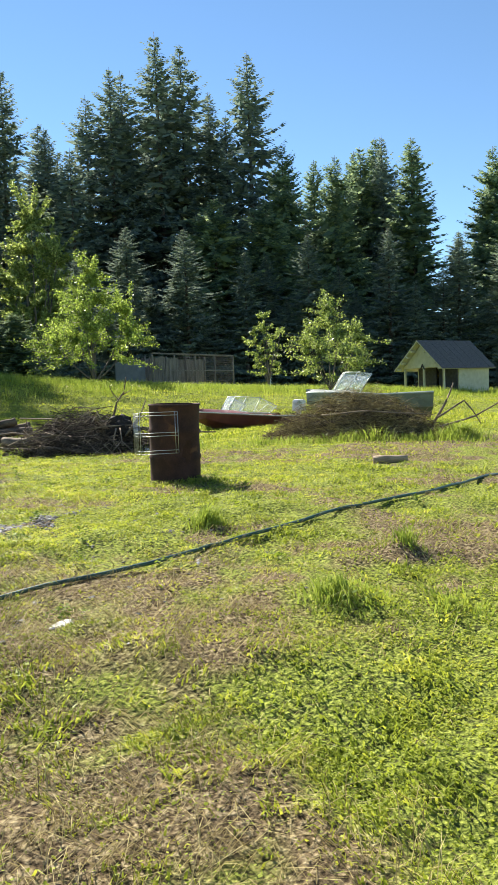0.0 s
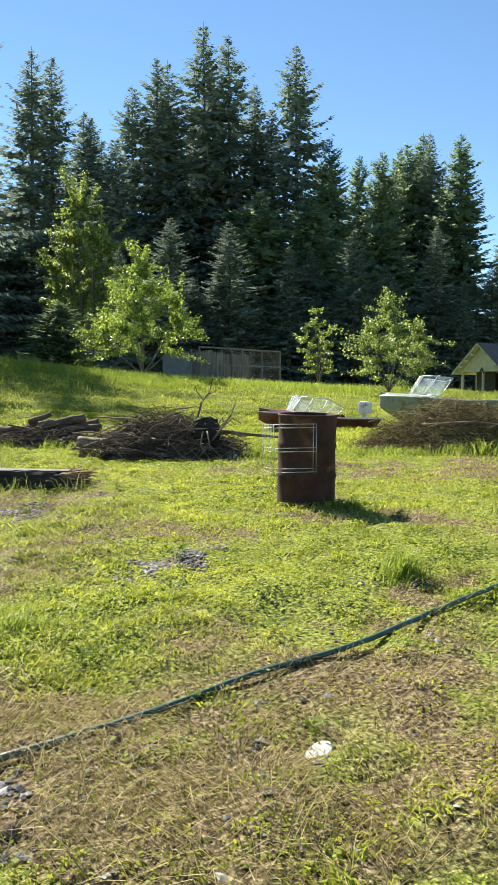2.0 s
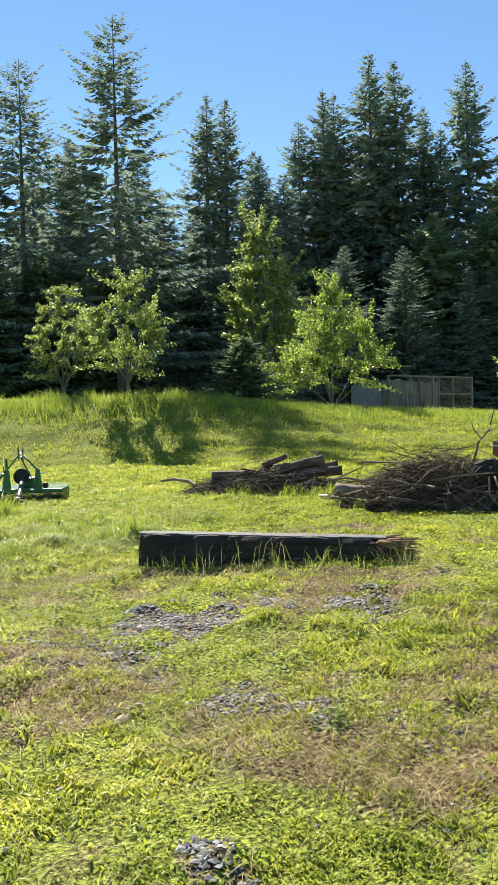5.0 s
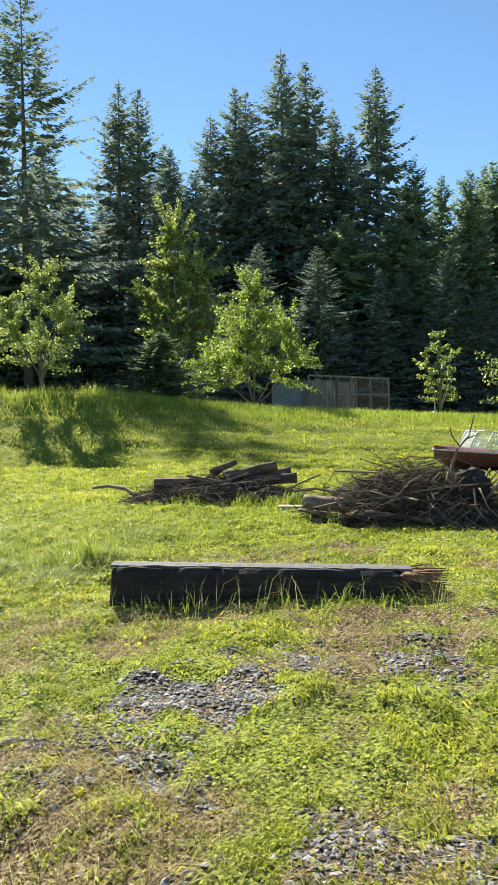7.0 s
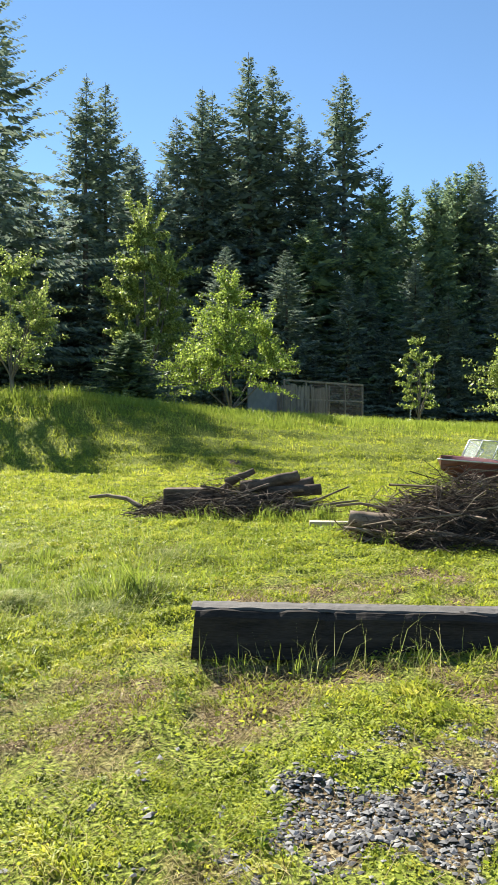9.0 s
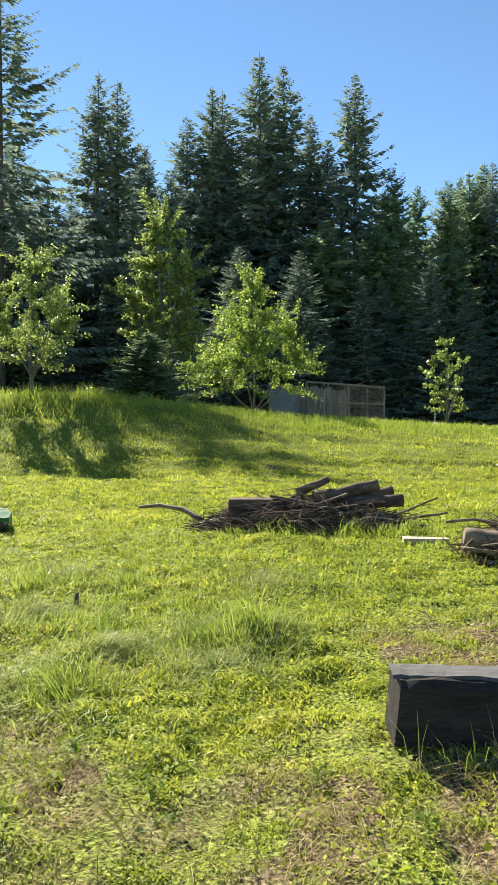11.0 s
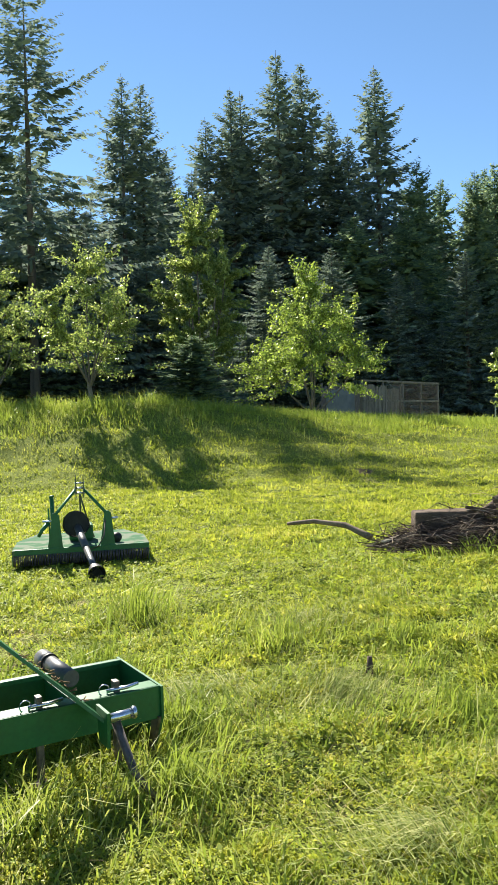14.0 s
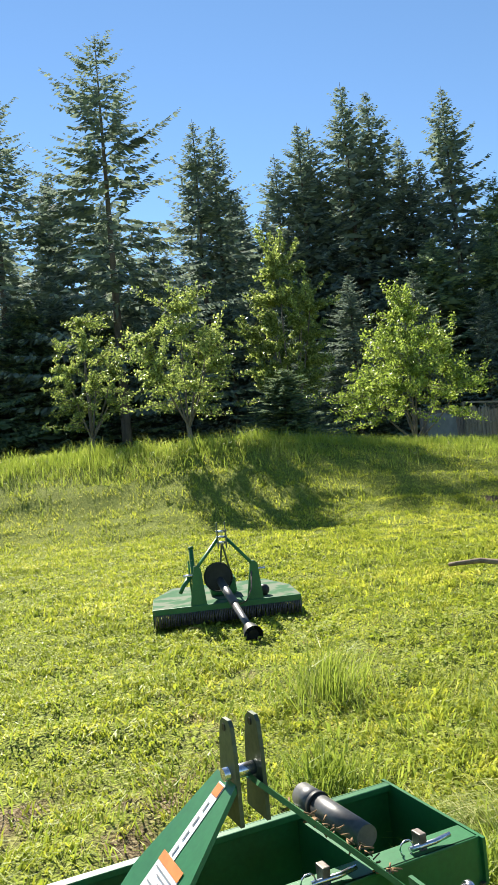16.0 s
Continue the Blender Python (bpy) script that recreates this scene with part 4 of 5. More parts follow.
# ---- rotary cutter ----
def rotary_cutter(x, y):
    t = thing("rotary_cutter", pose(x, y, on_ground(x, y + 0.5), 0, 0, -18), "green three-point rotary cutter parked on the grass", "mower", "tractor implements")
    W, D = 1.62, 1.45
    b = fresh()
    plate(b, [(-W / 2, 0), (W / 2, 0), (W / 2, 0.75), (W * 0.36, D), (-W * 0.36, D), (-W / 2, 0.75)], 0.012, (0, 0, 0.245), (1, 0, 0), (0, 1, 0))
    part("deck", b, GREEN_DUST, t, "dusty green deck")
    b = fresh()
    for p0, p1 in (((-W / 2, 0), (-W / 2, 0.75)), ((W / 2, 0), (W / 2, 0.75)), ((-W / 2, 0.75), (-W * 0.36, D)), ((W / 2, 0.75), (W * 0.36, D)), ((-W * 0.36, D), (W * 0.36, D))):
        d = Vector((p1[0] - p0[0], p1[1] - p0[1], 0))
        plate(b, [(0, 0), (d.length, 0), (d.length, 0.19), (0, 0.19)], 0.008, (p0[0], p0[1], 0.05), d, (0, 0, 1))
    part("side_skirt", b, GREEN, t)
    b = fresh()
    box(b, 0, -0.004, 0.215, W, 0.02, 0.075, 0.006)
    part("front_lip", b, GREEN, t)
    b = fresh()
    rs = np.random.RandomState(3)
    for k in range(84):
        xx = -W / 2 + 0.02 + k * (W - 0.04) / 83
        tube(b, [(xx, -0.02, 0.19), (xx + rs.uniform(-0.008, 0.008), -0.02 + rs.uniform(-0.02, 0.01), 0.06)], 0.007, 4)
    tagged(part("chain_guard", b, IRON, t, "row of hanging guard chains"), kind="stuff")
    for sx in (-1, 1):
        b = fresh()
        plate(b, [(-0.09, 0), (0.09, 0), (0.055, 0.40), (0.02, 0.43), (-0.02, 0.43)], 0.05, (sx * 0.31, 0.03, 0.24), (1, 0, 0), (0, 0, 1))
        tower = part("hitch_tower", b, GREEN, t)
        b = fresh()
        tube(b, [(sx * 0.31, 0.03, 0.57), (sx * 0.45, 0.03, 0.575)], 0.014, 10)
        part("hitch_pin", b, STEEL, tower)
        b = fresh()
        tube(b, [(sx * 0.31, 0.03, 0.58), (sx * 0.29, 0.02, 0.66), (sx * 0.05, 0.0, 0.94)], 0.018, 8)
        part("frame_bar", b, GREEN, t)
        b = fresh()
        plate(b, [(-0.03, 0), (0.03, 0), (0.024, 0.28), (-0.024, 0.28)], 0.012, (sx * 0.045, 0.0, 0.84), (0, 1, 0), (0, 0, 1))
        part("mast_plate", b, OLIVE, t)
    for z in (0.9, 0.96, 1.02):
        b = fresh()
        tube(b, [(-0.06, 0, z), (0.06, 0, z)], 0.013, 8)
        part("mast_bolt", b, STEEL, t)
    for pts in ([(0, 0.02, 0.88), (0.08, 0.3, 0.55), (0.16, 0.62, 0.28)], [(0, 0.03, 0.9), (0.0, 0.8, 0.5), (0.0, 1.3, 0.3)]):
        b = fresh()
        tube(b, pts, 0.011, 6)
        part("brace", b, OLIVE, t)
    b = fresh()
    box(b, 0, 0.62, 0.36, 0.3, 0.34, 0.2, 0.03)
    part("gearbox", b, GREEN, t)
    b = fresh()
    tube(b, [(-0.06, 0.45, 0.47), (-0.06, 0.25, 0.5)], [0.1, 0.165], 24, False)
    tube(b, [(-0.06, 0.27, 0.5), (-0.06, 0.26, 0.5)], [0.155, 0.15], 24, True)
    part("shield_cone", b, BLACK, t, "black plastic drive shield")
    shaft_a, shaft_b = Vector((-0.04, 0.25, 0.45)), Vector((0.14, -1.0, 0.11))
    b = fresh()
    tube(b, [shaft_a, shaft_a.lerp(shaft_b, 0.5)], 0.045, 14)
    tube(b, [shaft_a.lerp(shaft_b, 0.45), shaft_b], 0.036, 14)
    shaft = part("drive_shaft", b, GREY_TUBE, t)
    b = fresh()
    d = (shaft_b - shaft_a).normalized()
    tube(b, [shaft_b - d * 0.12, shaft_b - d * 0.05, shaft_b + d * 0.06], [0.05, 0.075, 0.095], 18, False)
    tube(b, [shaft_b + d * 0.02, shaft_b + d * 0.05], 0.05, 12)
    part("bell", b, BLACK, shaft)
    b = fresh()
    bmesh.ops.create_uvsphere(b, u_segments=16, v_segments=10, radius=0.065, matrix=pose(0.43, 0.2, 0.31))
    part("spool", b, BLACK, t)
    b = fresh()
    tube(b, [(-0.37, 0.12, 0.25), (-0.38, 0.12, 0.72), (-0.32, 0.12, 0.73)], 0.012, 6)
    tube(b, [(-0.33, 0.2, 0.25), (-0.34, 0.2, 0.84)], 0.026, 10)
    tube(b, [(-0.37, 0.2, 0.85), (-0.31, 0.2, 0.86)], 0.016, 8)
    part("jack_stand", b, GREEN, t)
    b = fresh()
    tube(b, [(-0.38, 0.05, 0.56), (-0.46, 0.0, 0.47), (-0.5, -0.02, 0.4)], [0.03, 0.022, 0.02], 6)
    part("stop_pad", b, GREEN, t)
    b = fresh()
    tube(b, [(0.29, 0.0, 0.56), (0.27, -0.05, 0.38), (0.2, -0.1, 0.26), (0.1, -0.08, 0.22)], 0.009, 6)
    part("check_chain", b, IRON, t)
    return t


rotary_cutter(0.62, 20.25)

# ---- box blade ----
def box_blade():
    x1, L, yn, yf = -0.93, 1.53, 14.40, 14.93
    g = float(height(-1.7, 14.5))
    top = 0.745
    t = thing("box_blade", pose(0, 0, 0), "green box blade scraper with mast and shanks standing in long grass", "box blade", "tractor implements")
    b = fresh()
    box(b, x1 - L / 2, yf, top - 0.17, L, 0.014, 0.34, 0.004)
    box(b, x1 - L / 2, yf - 0.014, top - 0.012, L, 0.035, 0.024, 0.004)
    part("moldboard", b, GREEN, t)
    b = fresh()
    box(b, x1 - L / 2, yn + 0.012, top - 0.075, L, 0.012, 0.15, 0.003)
    box(b, x1 - L / 2, yn + 0.055, top - 0.006, L - 0.02, 0.1, 0.012, 0.003)
    part("shank_beam", b, GREEN, t)
    for xx in (x1, x1 - L):
        b = fresh()
        plate(b, [(-0.01, -0.14), (0.12, -0.37), (0.56, -0.37), (0.56, 0.0), (-0.01, 0.0)], 0.012, (xx, yn, top), (0, 1, 0), (0, 0, 1))
        side = part("side_plate", b, GREEN, t)
        b = fresh()
        plate(b, [(-0.01, -0.14), (0.06, -0.14), (0.16, -0.36), (0.1, -0.36)], 0.014, (xx - 0.014, yn, top), (0, 1, 0), (0, 0, 1))
        part("cutter_edge", b, IRON, side, "worn bare steel edge")
    for xx in (-1.32, -2.1):
        b = fresh()
        plate(b, [(0.0, -0.13), (0.5, -0.3), (0.5, -0.02), (0.1, 0.0), (0.0, 0.0)], 0.012, (xx, yn + 0.02, top - 0.01), (0, 1, 0), (0, 0, 1))
        part("gusset", b, GREEN, t)
    # mast of two plates, with its pin
    for k, xx in enumerate((-1.755, -1.675)):
        b = fresh()
        plate(b, [(-0.05, 0.0), (0.085, 0.0), (0.06, 0.2), (0.04, 0.27), (0.02, 0.285), (-0.02, 0.285), (-0.035, 0.27), (-0.045, 0.2)], 0.012, (xx, 14.42, 1.01), (0, 1, 0), (0, 0, 1))
        part("mast_plate", b, OLIVE, t)
        # no hole is cut: a black plug stands in for its shaded opening
        b = fresh()
        tube(b, [(xx - 0.009, 14.43, 1.27), (xx + 0.009, 14.43, 1.27)], 0.011, 10)
        part("mast_hole_plug", b, BLACK, t)
    b = fresh()
    tube(b, [(-1.778, 14.43, 1.14), (-1.652, 14.43, 1.14)], 0.019, 16)
    part("top_pin", b, STEEL, t, "bright zinc pin")
    # legs of the frame: broad sloping plates
    hi = Vector((-1.70, 14.36, 1.12))
    for name, foot in (("left", Vector((-2.15, 14.28, 0.70))), ("right", Vector((-1.26, 14.28, 0.70)))):
        d = foot - Vector((hi.x, 14.28, hi.z))
        u = d.normalized()
        ln = d.length
        b = fresh()
        st = Vector((hi.x + (-0.055 if name == "left" else 0.0), 14.28, hi.z))
        outline = [(0, 0.10), (0, 0.24), (ln * 0.55, 0.32), (ln, 0.28), (ln, -0.06), (ln * 0.8, -0.08)] if name == "left" else [(0, 0.08), (0, 0.2), (ln, 0.14), (ln, -0.05)]
        plate(b, outline, 0.014, st, u, (0, 1, 0))
        leg = part("frame_leg", b, GREEN, t)
        n = u.cross(Vector((0, 1, 0))).normalized()
        if n.z < 0:
            n = -n
        if name == "left":
            for lab, mat_, a0, a1, b0, b1, lift in (("label", STICKER, 0.02, 0.27, 0.14, 0.185, 0.0085), ("label", STICKER_ORANGE, 0.025, 0.06, 0.143, 0.182, 0.010), ("label", STICKER, 0.27, 0.46, 0.06, 0.215, 0.0085), ("label", STICKER_ORANGE, 0.25, 0.278, 0.06, 0.215, 0.010)):
                b = fresh()
                plate(b, [(a0, b0), (a1, b0), (a1, b1), (a0, b1)], 0.001, st + n * lift, u, (0, 1, 0))
                part(lab, b, mat_, leg, "white and orange warning label" if mat_ is STICKER else "orange warning bar")
            for k in range(16):
                b = fresh()
                if k < 12:
                    a0 = 0.29 + k * 0.0138
                    plate(b, [(a0, 0.075), (a0 + 0.0035, 0.075), (a0 + 0.0035, 0.2 - 0.03 * (k % 3)), (a0, 0.2 - 0.03 * (k % 3))], 0.001, st + n * 0.011, u, (0, 1, 0))
                else:
                    plate(b, [(0.08 + (k - 12) * 0.045, 0.16), (0.11 + (k - 12) * 0.045, 0.16), (0.11 + (k - 12) * 0.045, 0.165), (0.08 + (k - 12) * 0.045, 0.165)], 0.001, st + n * 0.011, u, (0, 1, 0))
                part("print_line", b, PRINT, leg)
        b = fresh()
        px = foot.x + (0.05 if name == "right" else -0.05)
        tube(b, [(px - 0.04, 14.21, 0.72), (px + 0.07, 14.21, 0.725)], 0.021, 14)
        tube(b, [(px + 0.06, 14.21, 0.725), (px + 0.075, 14.21, 0.725)], 0.027, 14)
        part("hitch_pin", b, STEEL, t, "bright zinc hitch pin")
        b = fresh()
        plate(b, [(-0.08, -0.12), (0.02, -0.12), (0.05, 0.03), (-0.09, 0.03)], 0.014, (foot.x, 14.28, 0.72), (0, 1, 0), (0, 0, 1))
        part("hitch_ear", b, GREEN, t)
    # canister on the right leg
    b = fresh()
    tube(b, [(-1.37, 14.76, 0.865), (-1.345, 14.41, 0.855)], 0.037, 20)
    can = part("canister", b, GREY_TUBE, t, "grey plastic document tube")
    b = fresh()
    tube(b, [(-1.371, 14.77, 0.865), (-1.364, 14.67, 0.863)], 0.041, 20)
    part("canister_lid", b, GREY_TUBE, can)
    b = fresh()
    tube(b, [(-1.365, 14.685, 0.863), (-1.3635, 14.665, 0.862)], 0.044, 20)
    part("canister_band", b, BLACK, can)
    # shanks with their lock pins
    for xx in (-1.13, -1.48, -1.83, -2.22):
        b = fresh()
        box(b, xx, yn + 0.055, top - 0.15, 0.026, 0.045, 0.4, 0.004)
        tube(b, [(xx, yn + 0.055, top - 0.32), (xx, yn - 0.02, top - 0.4)], [0.026, 0.008], 6)
        shank = part("shank", b, IRON, t, "square iron ripper shank")
        b = fresh()
        tube(b, [(xx - 0.05, yn + 0.04, top + 0.012), (xx + 0.045, yn + 0.035, top + 0.014), (xx + 0.1, yn + 0.03, top + 0.024)], [0.009, 0.009, 0.008], 8)
        part("lock_pin", b, STEEL, shank)
        b = fresh()
        pts = [(xx - 0.06 + 0.025 * math.cos(a), yn + 0.04, top + 0.02 + 0.025 * math.sin(a)) for a in np.linspace(0, 5.5, 10)]
        tube(b, pts, 0.003, 5)
        part("hairpin", b, STEEL, shank)
    b = fresh()
    tube(b, [(-1.22, 14.22, 0.7), (-1.18, 14.12, 0.5), (-1.12, 14.02, g + 0.02)], [0.02, 0.018, 0.014], 7)
    part("stand_rod", b, IRON, t)
    b = fresh()
    for k in range(60):
        a = random.uniform(0, 1)
        p = Vector((-1.60 + 0.3 * a + random.uniform(-0.02, 0.02), 14.38 + random.uniform(-0.05, 0.06), 1.02 - 0.27 * a + 0.01))
        tube(b, [p, p + Vector((random.uniform(-0.03, 0.03), random.uniform(-0.03, 0.03), random.uniform(-0.01, 0.01)))], 0.003, 4)
    tagged(part("leaf_litter", b, ROTTEN, t, "dry brown litter caught on the frame"), kind="stuff")
    return t


box_blade()

# ---- boats ----
def hull_mesh(L, W, D, flare=0.78):
    """Stations from bow (x = 0) to stern (x = L): keel, chine and sheer."""
    b, st = fresh(), 16
    rows = []
    for i in range(st + 1):
        f = i / st
        w = W / 2 * min(1.0, (f * 2.6) ** 0.62) * (1 - 0.08 * max(0, f - 0.6))
        sheer = D * (1.0 - 0.22 * min(1, f * 1.6))
        keel = D * 0.62 * max(0, 1 - f * 3.2) ** 1.5
        chine = keel + (D * 0.32 - keel * 0.2) * (1 if f > 0 else 0.8)
        lap = sheer - 0.07
        rows.append([(f * L, 0.0, keel), (f * L, w * flare, chine), (f * L, w * 0.985, lap), (f * L, w * 1.02, lap + 0.01), (f * L, w * 1.02, sheer), (f * L, w * 0.94, sheer + 0.01), (f * L, w * 0.5, sheer + 0.07 * (f < 0.42)), (f * L, 0.0, sheer + 0.09 * (f < 0.42))])
    for sgn in (-1, 1):
        V = [[b.verts.new((x, y * sgn, z)) for x, y, z in r] for r in rows]
        for i in range(st):
            deck = i / st < 0.42
            for k in range(7 if deck else 5):
                q = (V[i][k], V[i + 1][k], V[i + 1][k + 1], V[i][k + 1])
                b.faces.new(q if sgn < 0 else q[::-1])
        b.faces.new([V[-1][k] for k in range(6)][::sgn])
    bmesh.ops.remove_doubles(b, verts=b.verts[:], dist=0.0005)
    bmesh.ops.recalc_face_normals(b, faces=b.faces[:])
    return b


def boat(m, L, W, D, hull, trim, label, ws_x, ws_h, motor, rails=True, wing=0.45, wing_x=1.1):
    t = thing("motor_boat", m, label, "boat", "boats laid up in the grass")
    part("hull", hull_mesh(L, W, D), hull, t)
    b = fresh()
    for sgn in (-1, 1):
        pts = []
        for i in range(17):
            f = i / 16
            w = W / 2 * min(1.0, (f * 2.6) ** 0.62) * (1 - 0.08 * max(0, f - 0.6))
            pts.append((f * L, sgn * w * 1.03, D * (1.0 - 0.22 * min(1, f * 1.6)) - 0.02))
        tube(b, pts, 0.018, 6)
    part("rub_rail", b, trim, t)
    dz = D * (1 - 0.22 * min(1, ws_x / L * 1.6)) + 0.06
    hw = W * 0.40
    A = [Vector((ws_x + 0.35, -hw, dz - 0.03)), Vector((ws_x, -hw * 0.62, dz)), Vector((ws_x - 0.08, 0, dz + 0.01)), Vector((ws_x, hw * 0.62, dz)), Vector((ws_x + 0.35, hw, dz - 0.03))]
    A = [Vector((ws_x + wing_x, -hw * 1.02, dz - 0.05))] + A + [Vector((ws_x + wing_x, hw * 1.02, dz - 0.05))]
    B = [p + Vector((0.32, 0, ws_h * (wing if i in (0, 6) else 1.0))) * Vector((1, 1, 1)).length / math.sqrt(3) for i, p in enumerate(A)]
    ws = fresh()
    for i in range(6):
        tube(ws, [A[i], A[i + 1]], 0.014, 6)
        tube(ws, [B[i], B[i + 1]], 0.016, 6)
    for p, q in zip(A, B):
        tube(ws, [p, q], 0.013, 6)
    frame_ob = part("windscreen_frame", ws, trim, t)
    for i in range(6):
        g = fresh()
        vs = [g.verts.new(v) for v in (A[i], A[i + 1], B[i + 1], B[i])]
        g.faces.new(vs)
        r = bmesh.ops.extrude_face_region(g, geom=g.faces[:])
        for v in r["geom"]:
            if isinstance(v, bmesh.types.BMVert):
                v.co += Vector((0.004, 0, 0.002))
        pane = part("pane", g, GLASS, frame_ob)
        pane.visible_shadow = False
    if rails:
        b = fresh()
        tube(b, [(ws_x + 0.6, -hw, dz), (ws_x + 1.0, -hw, dz + 0.22), (ws_x + 1.5, -hw, dz + 0.05)], 0.012, 6)
        part("hand_rail", b, trim, t)
    if motor:
        b = fresh()
        box(b, L + 0.18, 0, D * 0.78 + 0.28, 0.42, 0.3, 0.42, 0.07)
        box(b, L + 0.16, 0, D * 0.5, 0.16, 0.12, 0.7, 0.03)
        part("outboard_motor", b, CREAM_HULL, t, "white outboard motor cowl")
    b = fresh()
    for xx in (L * 0.25, L * 0.75):
        box(b, xx, 0, -0.1, 0.2, W * 0.8, 0.5, 0.01)
    part("cradle_block", b, GREY_BOARD, t)
    return t


boat(pose(12.55, 20.6, on_ground(13, 21) - 0.02, 2, 1.5, 8), 4.6, 1.8, 0.68, RED_HULL, CREAM_HULL, "faded red motor boat with pale windscreen resting in grass", 1.5, 0.46, True)
boat(pose(14.9, 17.9, on_ground(15, 17) + 0.1, -3, -1, -42), 3.6, 2.0, 0.93, GREY_HULL, CREAM_HULL, "chalky white motor boat with windscreen behind the brush", 0.85, 0.5, False, False, 0.9, 0.75)

# ---- garden shed ----
def shed(m):
    t = thing("garden_shed", m, "small cream gabled shed with grey shingle roof and open porch", "shed")
    W, D, H, R, porch = 3.1, 3.4, 1.75, 1.35, 1.1
    for name, cx, cy, sx, sy in (("wall", -W / 2 + 0.05, porch + (D - porch) / 2, 0.1, D - porch), ("wall", W / 2 - 0.05, porch + (D - porch) / 2, 0.1, D - porch), ("wall", 0, D - 0.05, W - 0.2, 0.1)):
        b = fresh()
        box(b, cx, cy, H / 2, sx, sy, H, 0.005)
        wall = part(name, b, WHITE_PAINT, t)
    b = fresh()
    box(b, -W / 4, porch, H / 2, W / 2 - 0.2, 0.08, H, 0.005)
    part("wall", b, DARK_BOARD, t, "dark boarded porch wall")
    b = fresh()
    box(b, W / 4, porch, H / 2, W / 2 - 0.2, 0.08, H, 0.005)
    door = part("door", b, DARK_BOARD, t, "dark shed door")
    for yy in (0.0, D - 0.02):
        b = fresh()
        plate(b, [(-W / 2, 0), (W / 2, 0), (0, R)], 0.08, (0, yy, H), (1, 0, 0), (0, 0, 1))
        part("gable", b, WHITE_PAINT, t)
    for xx in (-W / 2 + 0.08, 0.0, W / 2 - 0.08):
        b = fresh()
        box(b, xx, 0.05, H / 2, 0.1, 0.1, H, 0.008)
        part("post", b, WHITE_PAINT, t)
    b = fresh()
    plate(b, [(-0.18, 0), (0, 0.32), (0.18, 0), (0.12, 0), (0, 0.2), (-0.12, 0)], 0.06, (0, -0.06, H - 0.1), (1, 0, 0), (0, 0, 1))
    part("bracket", b, DARK_BOARD, t)
    slope = math.hypot(W / 2 + 0.28, R + 0.22)
    for sgn in (-1, 1):
        b = fresh()
        d = Vector((sgn * (W / 2 + 0.28), 0, -(R + 0.22)))
        plate(b, [(0, -0.45), (slope, -0.45), (slope, D + 0.2), (0, D + 0.2)], 0.06, (0, 0, H + R + 0.1), d, (0, 1, 0))
        roof = part("roof_slope", b, WHITE_PAINT, t, "boarded underside of the roof")
        n = Vector((sgn * (R + 0.22), 0, W / 2 + 0.28)).normalized()
        for k in range(9):
            b = fresh()
            a0 = slope * k / 9
            for j in range(9):
                y0 = -0.46 + j * (D + 0.68) / 9
                o = Vector((0, 0, H + R + 0.1)) + n * (0.045 + 0.035 * a0 - 0.002 * (j % 2))
                plate(b, [(a0, y0), (a0 + slope / 9 + 0.03, y0), (a0 + slope / 9 + 0.03, y0 + (D + 0.66) / 9 - 0.01), (a0, y0 + (D + 0.66) / 9 - 0.01)], 0.014, o, d.normalized() - n * 0.035, (0, 1, 0))
            part("shingle_course", b, SHINGLE, roof)
        for k in range(4):
            b = fresh()
            f = 0.25 + 0.2 * k
            p = Vector((0, -0.3, H + R + 0.02)) + d * f
            box(b, p.x, p.y, p.z - 0.08, 0.16, 0.26, 0.12, 0.02)
            part("rafter_tail", b, WHITE_PAINT, roof)
    return t


shed(pose(32.5, 29.1, on_ground(32, 28) - 0.4, 0, 0, -94))

